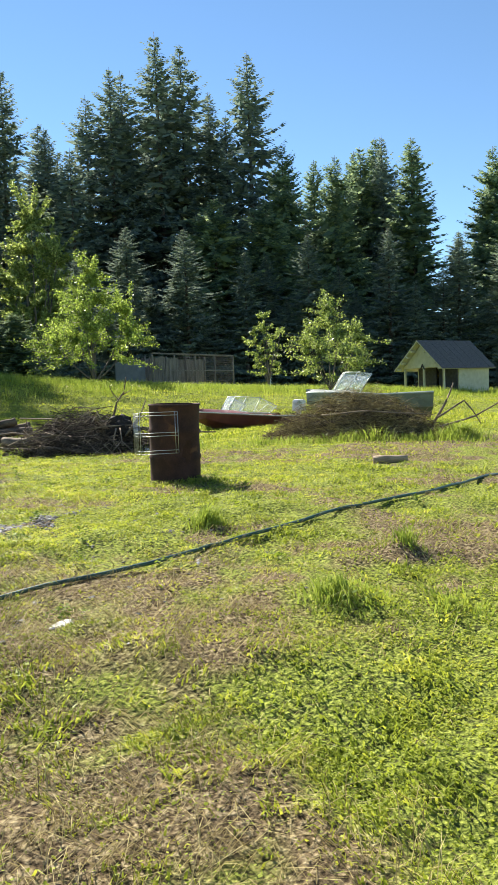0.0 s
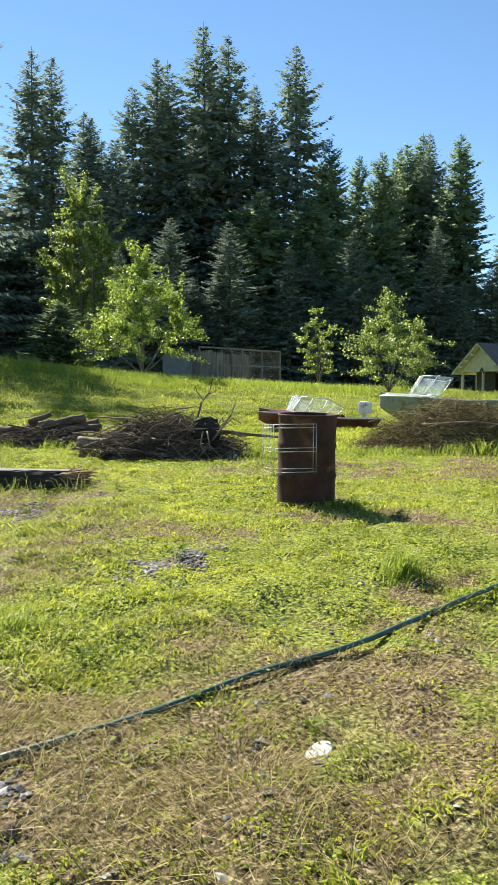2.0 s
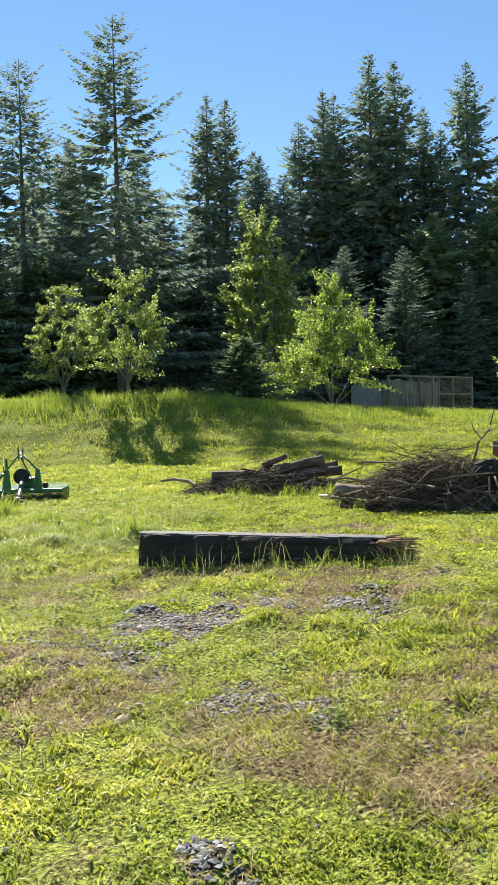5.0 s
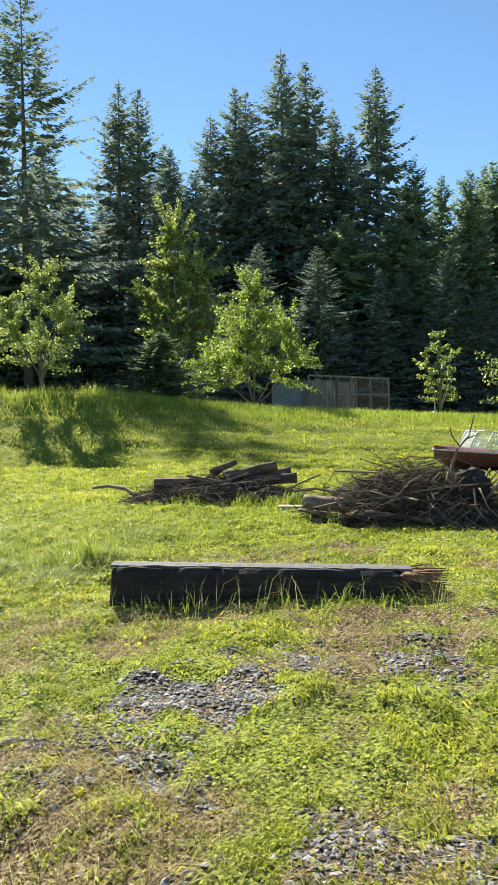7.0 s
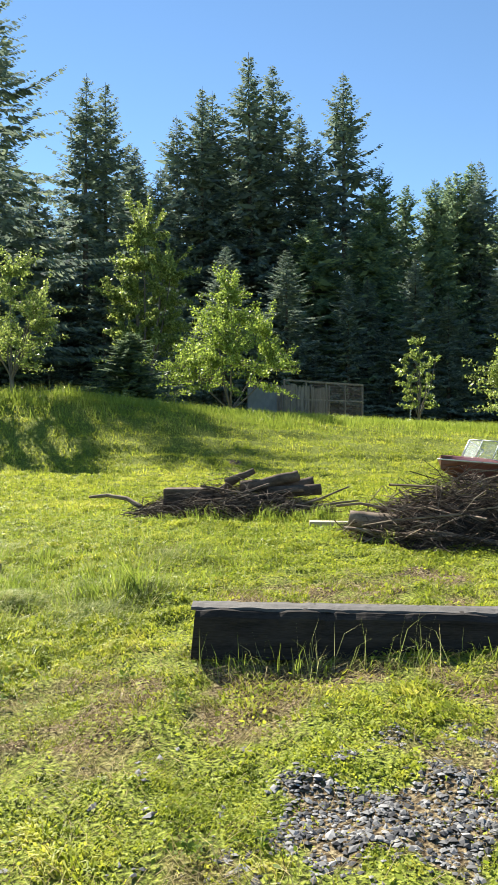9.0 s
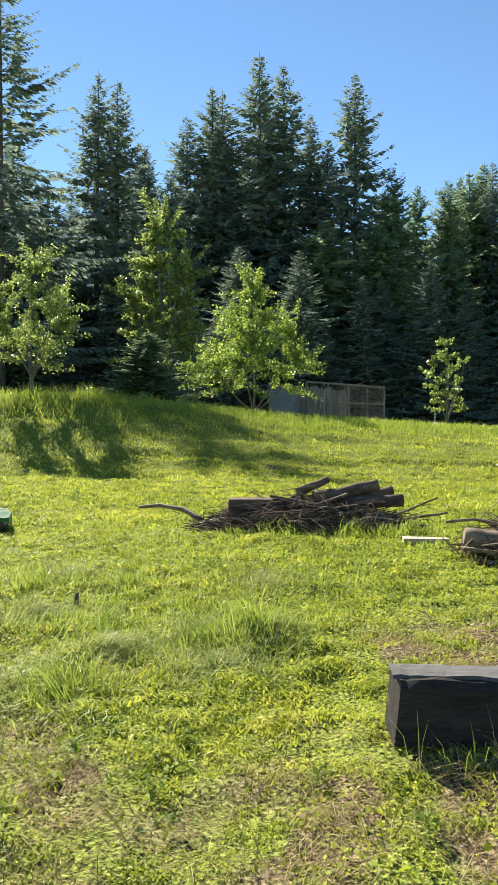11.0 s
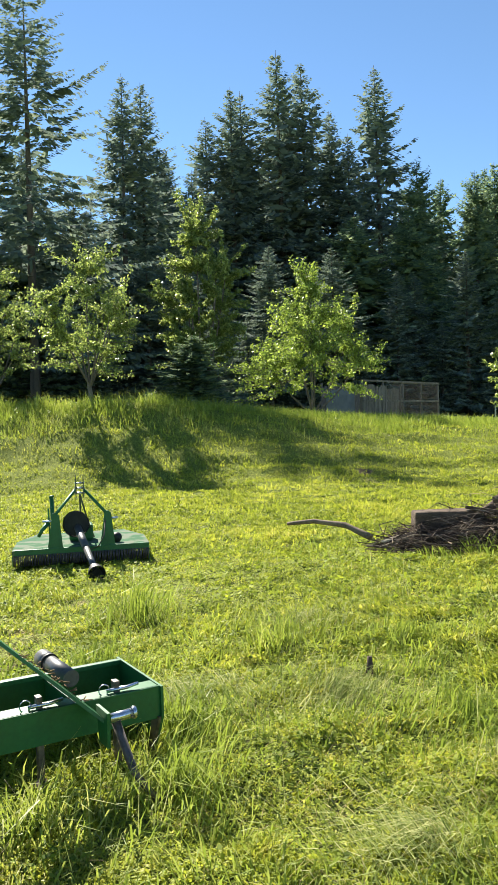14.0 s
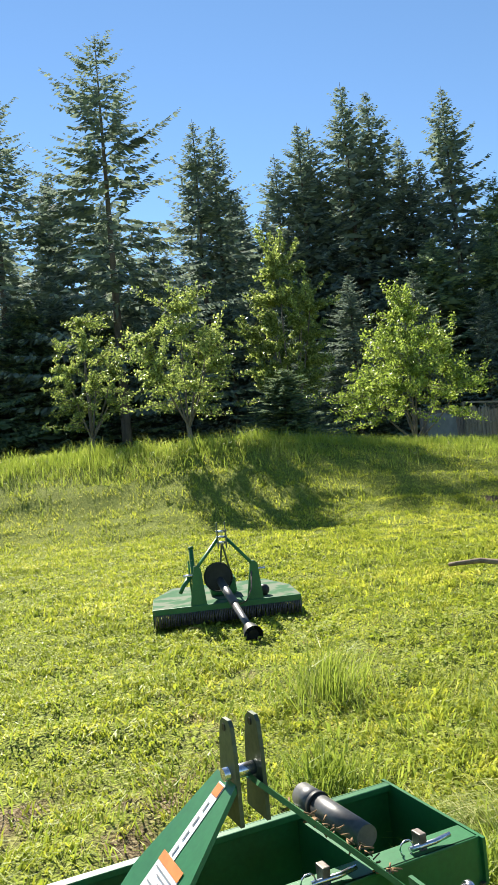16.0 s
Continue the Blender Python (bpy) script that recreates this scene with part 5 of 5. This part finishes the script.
# ---- board-and-wire kennel under the trees ----
def kennel():
    ax, ay, bx, by = 23.6, 43.4, 31.6, 46.1
    L = math.hypot(bx - ax, by - ay)
    t = thing("kennel", pose(ax, ay, on_ground(27, 44.5), 0, 0, math.degrees(math.atan2(by - ay, bx - ax))), "old wire-fronted kennel of silvered boards under the trees", "kennel")
    for k in range(5):
        b = fresh()
        box(b, k * L / 4, 0, 1.15, 0.1, 0.1, 2.3, 0.01)
        part("post", b, GREY_BOARD, t)
        b = fresh()
        box(b, k * L / 4, 2.6, 1.15, 0.1, 0.1, 2.3, 0.01)
        part("post", b, GREY_BOARD, t)
    for z in (2.27, 1.2):
        b = fresh()
        box(b, L / 2, -0.06, z, L, 0.04, 0.09, 0.005)
        part("rail", b, GREY_BOARD, t)
    for k in range(52):
        b = fresh()
        box(b, k * L / 52 + 0.08, 2.66, 1.05 + random.uniform(-0.05, 0.1), 0.13, 0.025, 2.1, 0.0)
        part("board", b, GREY_BOARD, t)
    for k in range(14):
        b = fresh()
        box(b, 0.1 + k * 0.17, -0.03 - 0.01 * (k % 2), 1.0 + random.uniform(-0.1, 0.1), 0.15, 0.025, 2.0, 0.0, pose(0, 0, 0, 0, random.uniform(-1, 1), 0))
        part("board", b, GREY_BOARD, t)
    b = fresh()
    for k in range(60):
        tube(b, [(2.4 + k * (L - 2.4) / 60, -0.02, 0.05), (2.4 + k * (L - 2.4) / 60, -0.02, 2.25)], 0.006, 4, False)
    for k in range(16):
        tube(b, [(2.4, -0.02, 0.1 + k * 0.14), (L, -0.02, 0.1 + k * 0.14)], 0.006, 4, False)
    tagged(part("wire_mesh", b, IRON, t, "rusty wire netting"), kind="stuff")
    b = fresh()
    plate(b, [(0, 0), (2.6, 0), (2.5, 1.7), (1.2, 1.8), (0, 1.65)], 0.02, (-3.0, 0.2, 0.0), (1, 0, 0), (0, 0, 1))
    part("sheet", b, TARP, t, "blue-grey sheet closing the side")
    return t


kennel()

def stake(x, y, tall, turn):
    t = thing("marker_stake", pose(x, y, on_ground(x, y), 0, 6, turn), "thin white marker stake in the terrace grass", "stake")
    q = fresh()
    box(q, 0, 0, tall / 2, 0.05, 0.03, tall, 0.004)
    part("post", q, CREAM_HULL, t)
    for z in (0.45, 0.62, 0.8):
        q = fresh()
        box(q, 0.08, -0.02, tall * z, 0.2, 0.02, 0.04, 0.003)
        part("rung", q, CREAM_HULL, t)
    return t


stake(31.4, 41.5, 1.1, 30)
flat_stone(30.2, 40.2, 0.35, 0.25, 0.3, WHITE_STONE, "pale_stone", "pale boulder in the terrace grass", "stone", 10)
flat_stone(6.95, 12.75, 0.14, 0.1, 0.05, WHITE_STONE, "pale_stone", "pale stone at the foot of the brush pile", "stone", 80)

# ---- loose rock ----
def gravel():
    rs = np.random.RandomState(41)
    n = 140000
    x, y = rs.uniform(-1.6, 3.4, n), rs.uniform(3.2, 10.6, n)
    keep = rs.rand(n) < gravel_at(x, y) * 0.8 + 0.006
    x, y = x[keep], y[keep]
    n = len(x)
    c = np.stack((x, y, height(x, y) + 0.004), -1)
    s = np.minimum(rs.gamma(2.2, 0.0036, (n, 1)) + 0.0035, 0.022)
    unit = np.array([(1, 0, 0), (-1, 0, 0), (0, 1, 0), (0, -1, 0), (0, 0, 1), (0, 0, -1)], float)
    a = rs.uniform(0, 2 * math.pi, n)
    V = unit[None] * rs.uniform(0.65, 1.25, (n, 6, 1)) * s[:, None] * np.array((1.35, 0.9, 0.36))
    ca, sa = np.cos(a)[:, None], np.sin(a)[:, None]
    V = np.stack((V[..., 0] * ca - V[..., 1] * sa + V[..., 2] * 0.3, V[..., 0] * sa + V[..., 1] * ca, V[..., 2] + V[..., 0] * 0.25), -1) + c[:, None]
    tri_ = np.array([(0, 2, 4), (2, 1, 4), (1, 3, 4), (3, 0, 4), (2, 0, 5), (1, 2, 5), (3, 1, 5), (0, 3, 5)])
    F = (np.arange(n)[:, None, None] * 6 + tri_[None]).reshape(-1, 3)
    tagged(arrays("gravel", V.reshape(-1, 3), [F], STONE), "angular grey crushed rock showing through the turf", "gravel", kind="stuff")


gravel()

# ---- grass ----
def scatter(n, rs, lo, hi, fall):
    """Random places in the part of the yard that lies before the walk, thinning with distance d from it as (lo/d)**fall."""
    d = rs.uniform(0, 1, n)
    d = (lo ** (1 - fall) + d * (hi ** (1 - fall) - lo ** (1 - fall))) ** (1 / (1 - fall)) if fall != 1 else lo * (hi / lo) ** d
    k = rs.uniform(-0.26, 1, n)
    a = np.radians(rs.uniform(-2, 56, n))
    x, y = -2.55 * k + d * np.sin(a), 12.4 * k + d * np.cos(a)
    return x, y, d


CLEAR = [(-2.3, -1.0, 14.45, 14.9)]


def blades(name, x, y, tall, wide, bend, material, label, category, rs, lie=None):
    n = len(x)
    z = height(x, y) - 0.004
    a = rs.uniform(0, 2 * math.pi, n)
    b = 14 * vnoise(x, y, 0.55) + rs.normal(0, 1.0, n) if lie is None else rs.normal(lie, 0.7, n)
    side = np.stack((np.cos(a), np.sin(a), np.zeros(n)), -1)
    lean = np.stack((np.cos(b), np.sin(b), np.zeros(n)), -1)
    up = np.array((0, 0, 1.0))
    p = np.stack((x, y, z), -1)
    h, w, k = tall[:, None], wide[:, None], bend[:, None]
    mid = p + lean * h * k * 0.35 + up * h * 0.55
    tip = p + lean * h * k + up * h * (1 - 0.45 * np.minimum(k, 1.6))
    V = np.stack((p - side * w, p + side * w, mid - side * w * 0.8, mid + side * w * 0.8, tip), 1).reshape(-1, 3)
    o = np.arange(n)[:, None] * 5
    tagged(arrays(name, V, [o + np.array((0, 1, 3, 2)), o + np.array((2, 3, 4))], material), label, category, kind="stuff")


def lawn():
    rs = np.random.RandomState(51)
    x, y, d = scatter(800000, rs, 2.0, 30.0, 1.0)
    clump = step01((0.6 * vnoise(x, y, 0.13) + 0.4 * vnoise(x, y, 0.42) - 0.36) / 0.18)
    keep = rs.rand(len(x)) > np.clip(step01((dry_at(x, y) - 0.2) / 0.35) * 0.64 + gravel_at(x, y) * 0.95 + 0.75 * (1 - clump), 0, 0.97)
    x, y, d = x[keep], y[keep], d[keep]
    n = len(x)
    lush = 0.55 * vnoise(x, y, 0.9) + 0.45 * vnoise(x, y, 0.22)
    s, u = 0.58 * x + 0.81 * y, 0.81 * x - 0.58 * y
    size = np.interp(d, [2, 6, 12, 34], [1.0, 1.25, 1.7, 2.6])
    tall = (0.014 + 0.11 * lush ** 2 * rs.uniform(0.35, 1.3, n)) * np.interp(y, [0, 5, 12, 14], [0.65, 0.65, 0.85, 1.1]) * np.interp(d, [2, 10, 34], [1, 1.2, 1.8])
    blades("lawn_grass", x, y, tall, 0.0034 * size * rs.uniform(0.6, 1.6, n) + 0.0004, rs.uniform(0.4, 1.7, n), LAWN, "short bright green lawn grass", "grass", rs)
    # mown bank
    m = 150000
    u, s = rs.uniform(-34, 14, m), rs.uniform(17, 42, m)
    x, y = (0.58 * s + 0.81 * u) / 0.9925, (0.81 * s - 0.58 * u) / 0.9925
    keep = rs.rand(m) > 0.5 * dry_at(x, y) + 0.85 * (1 - step01((0.5 * vnoise(x, y, 0.45) + 0.5 * vnoise(u / 1.6, s / 0.5, 1.0) - 0.3) / 0.25))
    x, y = x[keep], y[keep]
    m = len(x)
    blades("bank_grass", x, y, rs.uniform(0.05, 0.16, m) * (0.4 + vnoise(x, y, 0.6)), 0.011 * rs.uniform(0.6, 1.4, m), rs.uniform(0.2, 1.2, m), LAWN, "sunlit grass on the bank", "grass", rs)
    # lawn beside and behind the path
    m = 150000
    x, y = rs.uniform(-16, 6, m), rs.uniform(-12, 26, m)
    keep = (x + 0.2 * y < 1.0) & (rs.rand(m) > 0.7 * dry_at(x, y) + 0.4 * (vnoise(x, y, 0.5) < 0.4))
    x, y = x[keep], y[keep]
    m = len(x)
    blades("side_grass", x, y, rs.uniform(0.03, 0.09, m) * (0.5 + vnoise(x, y, 0.9)), 0.006 * rs.uniform(0.6, 1.4, m), rs.uniform(0.2, 1.3, m), LAWN, "short bright green lawn grass", "grass", rs)
    # unmown fringe along the crest of the bank
    m = 42000
    u = rs.uniform(-40, 16, m)
    s = 26.3 + np.interp(u, [-40, -14, 0, 12], [8.0, 8.0, 12.5, 16.0]) * (0.9 + 0.14 * rs.normal(0, 1, m))
    x, y = (0.58 * s + 0.81 * u) / 0.9925, (0.81 * s - 0.58 * u) / 0.9925
    keep = (x > -6) & (rs.rand(m) < 0.25 + vnoise(x, y, 1.0))
    x, y = x[keep], y[keep]
    m = len(x)
    blades("crest_grass", x, y, rs.uniform(0.2, 0.8, m) * (0.3 + vnoise(x, y, 0.8)) * np.interp(u[keep], [-14, -8], [1.0, 0.6]), 0.008 * rs.uniform(0.6, 1.4, m), rs.uniform(0.1, 0.7, m), TALL, "unmown grass along the top of the bank", "grass", rs)
    # clover and broad weeds
    x, y, d = scatter(400000, rs, 2.0, 22.0, 1.0)
    keep = rs.rand(len(x)) < np.clip((0.5 * vnoise(x, y, 0.6) + 0.5 * vnoise(x, y, 0.14) - 0.45) * 5.0, 0.02, 0.9) * (1 - gravel_at(x, y) * 0.9) * (1 - 0.8 * dry_at(x, y))
    x, y, d = x[keep], y[keep], d[keep]
    n = len(x)
    c = np.stack((x, y, height(x, y) + 0.006 + rs.uniform(0.0, 0.07, n) * vnoise(x, y, 0.14)), -1)
    nrm = rs.normal(0, 0.45, (n, 3)) + np.array((0, 0, 1))
    t1 = np.cross(nrm, rs.normal(0, 1, (n, 3)))
    t1 /= np.linalg.norm(t1, axis=1)[:, None]
    t2 = np.cross(nrm, t1)
    t2 /= np.linalg.norm(t2, axis=1)[:, None]
    r = (rs.uniform(0.007, 0.017, n) * np.interp(d, [2, 4, 8, 22], [0.38, 0.48, 0.95, 2.2]))[:, None]
    V = np.stack((c - t1 * r, c + t2 * r * 0.75, c + t1 * r * 1.1, c - t2 * r * 0.75), 1).reshape(-1, 3)
    tagged(arrays("clover", V, [np.arange(n * 4).reshape(-1, 4)], CLOVER), "low clover and broad-leaved weeds in the turf", "weeds", kind="stuff")
    # cut straw lying flat
    x, y, d = scatter(190000, rs, 2.0, 16.0, 1.2)
    keep = rs.rand(len(x)) < np.clip(dry_at(x, y) * 1.2 - 0.2, 0.03, 1) * (1 - 0.85 * gravel_at(x, y))
    x, y, d = x[keep], y[keep], d[keep]
    n = len(x)
    size = np.interp(d, [2, 6, 16], [1.0, 1.3, 2.2])
    blades("cut_straw", x, y, rs.uniform(0.04, 0.13, n), 0.0014 * size, rs.uniform(1.7, 2.1, n), STRAW, "dry cut grass clippings lying on the turf", "straw", rs)


def tussock(cx, cy, radius, n, tall, rs, spread=0.5):
    r = np.abs(rs.normal(0, radius, n))
    a = rs.uniform(0, 2 * math.pi, n)
    return cx + r * np.cos(a), cy + r * np.sin(a), tall * rs.uniform(0.45, 1.15, n) * np.exp(-(r / radius) ** 2 * 0.15)


def long_grass():
    rs = np.random.RandomState(61)
    X, Y, H, Wd = [], [], [], []
    def put(x, y, h, w):
        X.append(x), Y.append(y), H.append(h), Wd.append(np.broadcast_to(w, h.shape))
    # unmown strip towards the implements
    x, y, d = scatter(70000, rs, 2.0, 14.0, 1.0)
    keep = (y > 11.6 + 0.25 * x + (vnoise(x, y, 1.5) - 0.5) * 3.0) & (rs.rand(len(x)) < 0.25 + 0.75 * vnoise(x, y, 0.8))
    x, y, d = x[keep], y[keep], d[keep]
    put(x, y, rs.uniform(0.05, 0.17, len(x)) * (0.3 + vnoise(x, y, 0.5)), 0.003 * np.interp(d, [2, 14], [1, 2.2]))
    # fringe along the crest of the bank and the unmown terrace
    n = 130000
    u, s = rs.uniform(-34, 14, n), rs.uniform(0, 1, n)
    crest = 26.3 + np.interp(u, [-40, -14, 0, 12], [8.0, 8.0, 12.5, 16.0])
    s = crest - 4.0 + 9 * s
    x, y = (0.58 * s + 0.81 * u) / 0.9925, (0.81 * s - 0.58 * u) / 0.9925
    ok = 0.6 * vnoise(x, y, 2.2) + 0.4 * rs.rand(len(x)) > np.interp(s - crest, [-4, -1, 1, 5], [0.8, 0.5, 0.3, 0.25])
    x, y = x[ok], y[ok]
    put(x, y, rs.uniform(0.1, 0.6, len(x)) ** 1.3, 0.006)
    # seeding stems along the squared timber
    for k in range(26):
        f = k / 25
        cx, cy = 0.8 + 2.2 * f - 0.09, 11.13 - 1.42 * f - 0.13
        x, y, h = tussock(cx, cy, 0.05, int(rs.randint(4, 17)), rs.uniform(0.08, 0.3), rs)
        put(x, y, h, 0.0017)
    for cx, cy, radius, n, tall in ((1.3, 13.1, 0.16, 160, 0.42), (0.02, 17.1, 0.24, 260, 0.55), (-0.15, 12.85, 0.22, 300, 0.32), (0.95, 13.2, 0.35, 380, 0.25), (12.7, 11.0, 0.35, 700, 0.4), (11.6, 9.5, 0.22, 500, 0.45), (-1.0, 14.1, 0.22, 320, 0.36), (-1.6, 14.1, 0.3, 320, 0.3), (-2.2, 14.0, 0.25, 260, 0.3), (-0.75, 14.6, 0.25, 300, 0.34), (3.2, 5.12, 0.1, 300, 0.2), (2.7, 3.05, 0.16, 320, 0.16), (3.78, 3.55, 0.07, 120, 0.15), (4.6, 7.4, 0.3, 200, 0.1), (0.9, 5.6, 0.2, 300, 0.14), (3.2, 2.7, 0.25, 300, 0.09), (3.3, 2.0, 0.2, 260, 0.1), (0.5, 15.6, 0.25, 260, 0.3), (-0.8, 15.7, 0.3, 260, 0.3), (1.2, 15.2, 0.3, 260, 0.22), (0.5, 13.9, 0.3, 300, 0.22)):
        x, y, h = tussock(cx, cy, radius, n, tall, rs)
        put(x, y, h, 0.0035 if cx < 8 else 0.008)
    # round the boats and brush
    for cx, cy in [(11.2 + 0.5 * k, 20.4 + 0.12 * k) for k in range(8)] + [(8.7 + 0.22 * k, 11.9 - 0.22 * k) for k in range(14)] + [(4.9 + 0.35 * k, 13.9 - 0.25 * k) for k in range(8)] + [(3.7 + 0.3 * k, 17.4 - 0.22 * k) for k in range(9)]:
        x, y, h = tussock(cx, cy, 0.3, 120, rs.uniform(0.15, 0.4), rs)
        put(x, y, h, 0.006)
    x, y, h, w = np.concatenate(X), np.concatenate(Y), np.concatenate(H), np.concatenate(Wd)
    blades("long_grass", x, y, h, w * rs.uniform(0.7, 1.4, len(x)), rs.uniform(0.2, 1.2, len(x)), TALL, "unmown long grass in tufts and fringes", "grass", rs)


def weed_clumps():
    """Rosettes of broad dark leaves, dock and plantain, here and there."""
    rs = np.random.RandomState(95)
    C = []
    for k in range(60):
        d, f, g = rs.uniform(2.2, 9.0), rs.uniform(-0.2, 1), np.radians(rs.uniform(2, 54))
        cx, cy = -2.55 * f + d * math.sin(g), 12.4 * f + d * math.cos(g)
        n = rs.randint(25, 90)
        r, t = np.abs(rs.normal(0, 0.075, n)), rs.uniform(0, 2 * math.pi, n)
        x, y = cx + r * np.cos(t), cy + r * np.sin(t)
        C.append(np.stack((x, y, height(x, y) + rs.uniform(0.015, 0.075, n) * np.exp(-(r / 0.1) ** 2) + 0.012), -1))
    c = np.concatenate(C)
    n = len(c)
    nrm = rs.normal(0, 0.5, (n, 3)) + np.array((0, 0, 1))
    t1 = np.cross(nrm, rs.normal(0, 1, (n, 3)))
    t1 /= np.linalg.norm(t1, axis=1)[:, None]
    t2 = np.cross(nrm, t1)
    t2 /= np.linalg.norm(t2, axis=1)[:, None]
    r = rs.uniform(0.008, 0.02, (n, 1))
    V = np.stack((c - t1 * r, c + t2 * r * 0.5, c + t1 * r * 1.2, c - t2 * r * 0.5), 1).reshape(-1, 3)
    tagged(arrays("broad_weeds", V, [np.arange(n * 4).reshape(-1, 4)], WEED), "dark green clumps of broad-leaved weeds", "weeds", kind="stuff")


def matted_grass():
    """Old grass combed flat into pale swathes."""
    rs = np.random.RandomState(71)
    X, Y, H, A = [], [], [], []
    for cx, cy, radius, n, way in ((0.75, 12.75, 0.35, 1500, 0.3), (1.35, 13.15, 0.3, 1100, 0.6), (0.3, 13.3, 0.3, 800, -0.4), (-0.4, 13.2, 0.35, 900, 2.6), (0.2, 14.6, 0.4, 900, 0.2), (-0.5, 15.0, 0.4, 900, 2.9), (0.9, 16.0, 0.5, 900, 0.4), (1.0, 13.4, 0.4, 700, 2.0), (0.2, 17.4, 0.5, 700, 0.2), (2.2, 14.4, 0.5, 800, 0.4)):
        x, y, h = tussock(cx, cy, radius, n, 0.16, rs)
        X.append(x), Y.append(y), H.append(h), A.append(np.full(n, way))
    x, y, h, a = (np.concatenate(v) for v in (X, Y, H, A))
    blades("matted_grass", x, y, h, 0.0024 * rs.uniform(0.7, 1.4, len(x)), rs.uniform(0.8, 1.7, len(x)), MATTED, "pale old grass combed flat into swathes", "grass", rs, a)


def seed_stems():
    """Thin stalks with seed heads."""
    rs = np.random.RandomState(81)
    X, Y = [], []
    for k in range(22):
        f = rs.uniform(0, 1)
        X.append(0.75 + 2.1 * f + rs.normal(0, 0.05, 3)), Y.append(11.0 - 1.42 * f + rs.normal(0, 0.05, 3))
    for k in range(40):
        X.append(rs.uniform(-2.4, -0.6, 2)), Y.append(rs.uniform(13.6, 14.3, 2))
    for k in range(140):
        X.append(rs.uniform(0, 3.0, 2)), Y.append(rs.uniform(12.6, 18.0, 2))
    x, y = np.concatenate(X), np.concatenate(Y)
    n = len(x)
    blades("seed_stems", x, y, rs.uniform(0.2, 0.42, n), np.full(n, 0.0016), rs.uniform(0.1, 0.7, n), MATTED, "thin straw-coloured seeding stems", "grass", rs)


lawn()
long_grass()
matted_grass()
seed_stems()
weed_clumps()
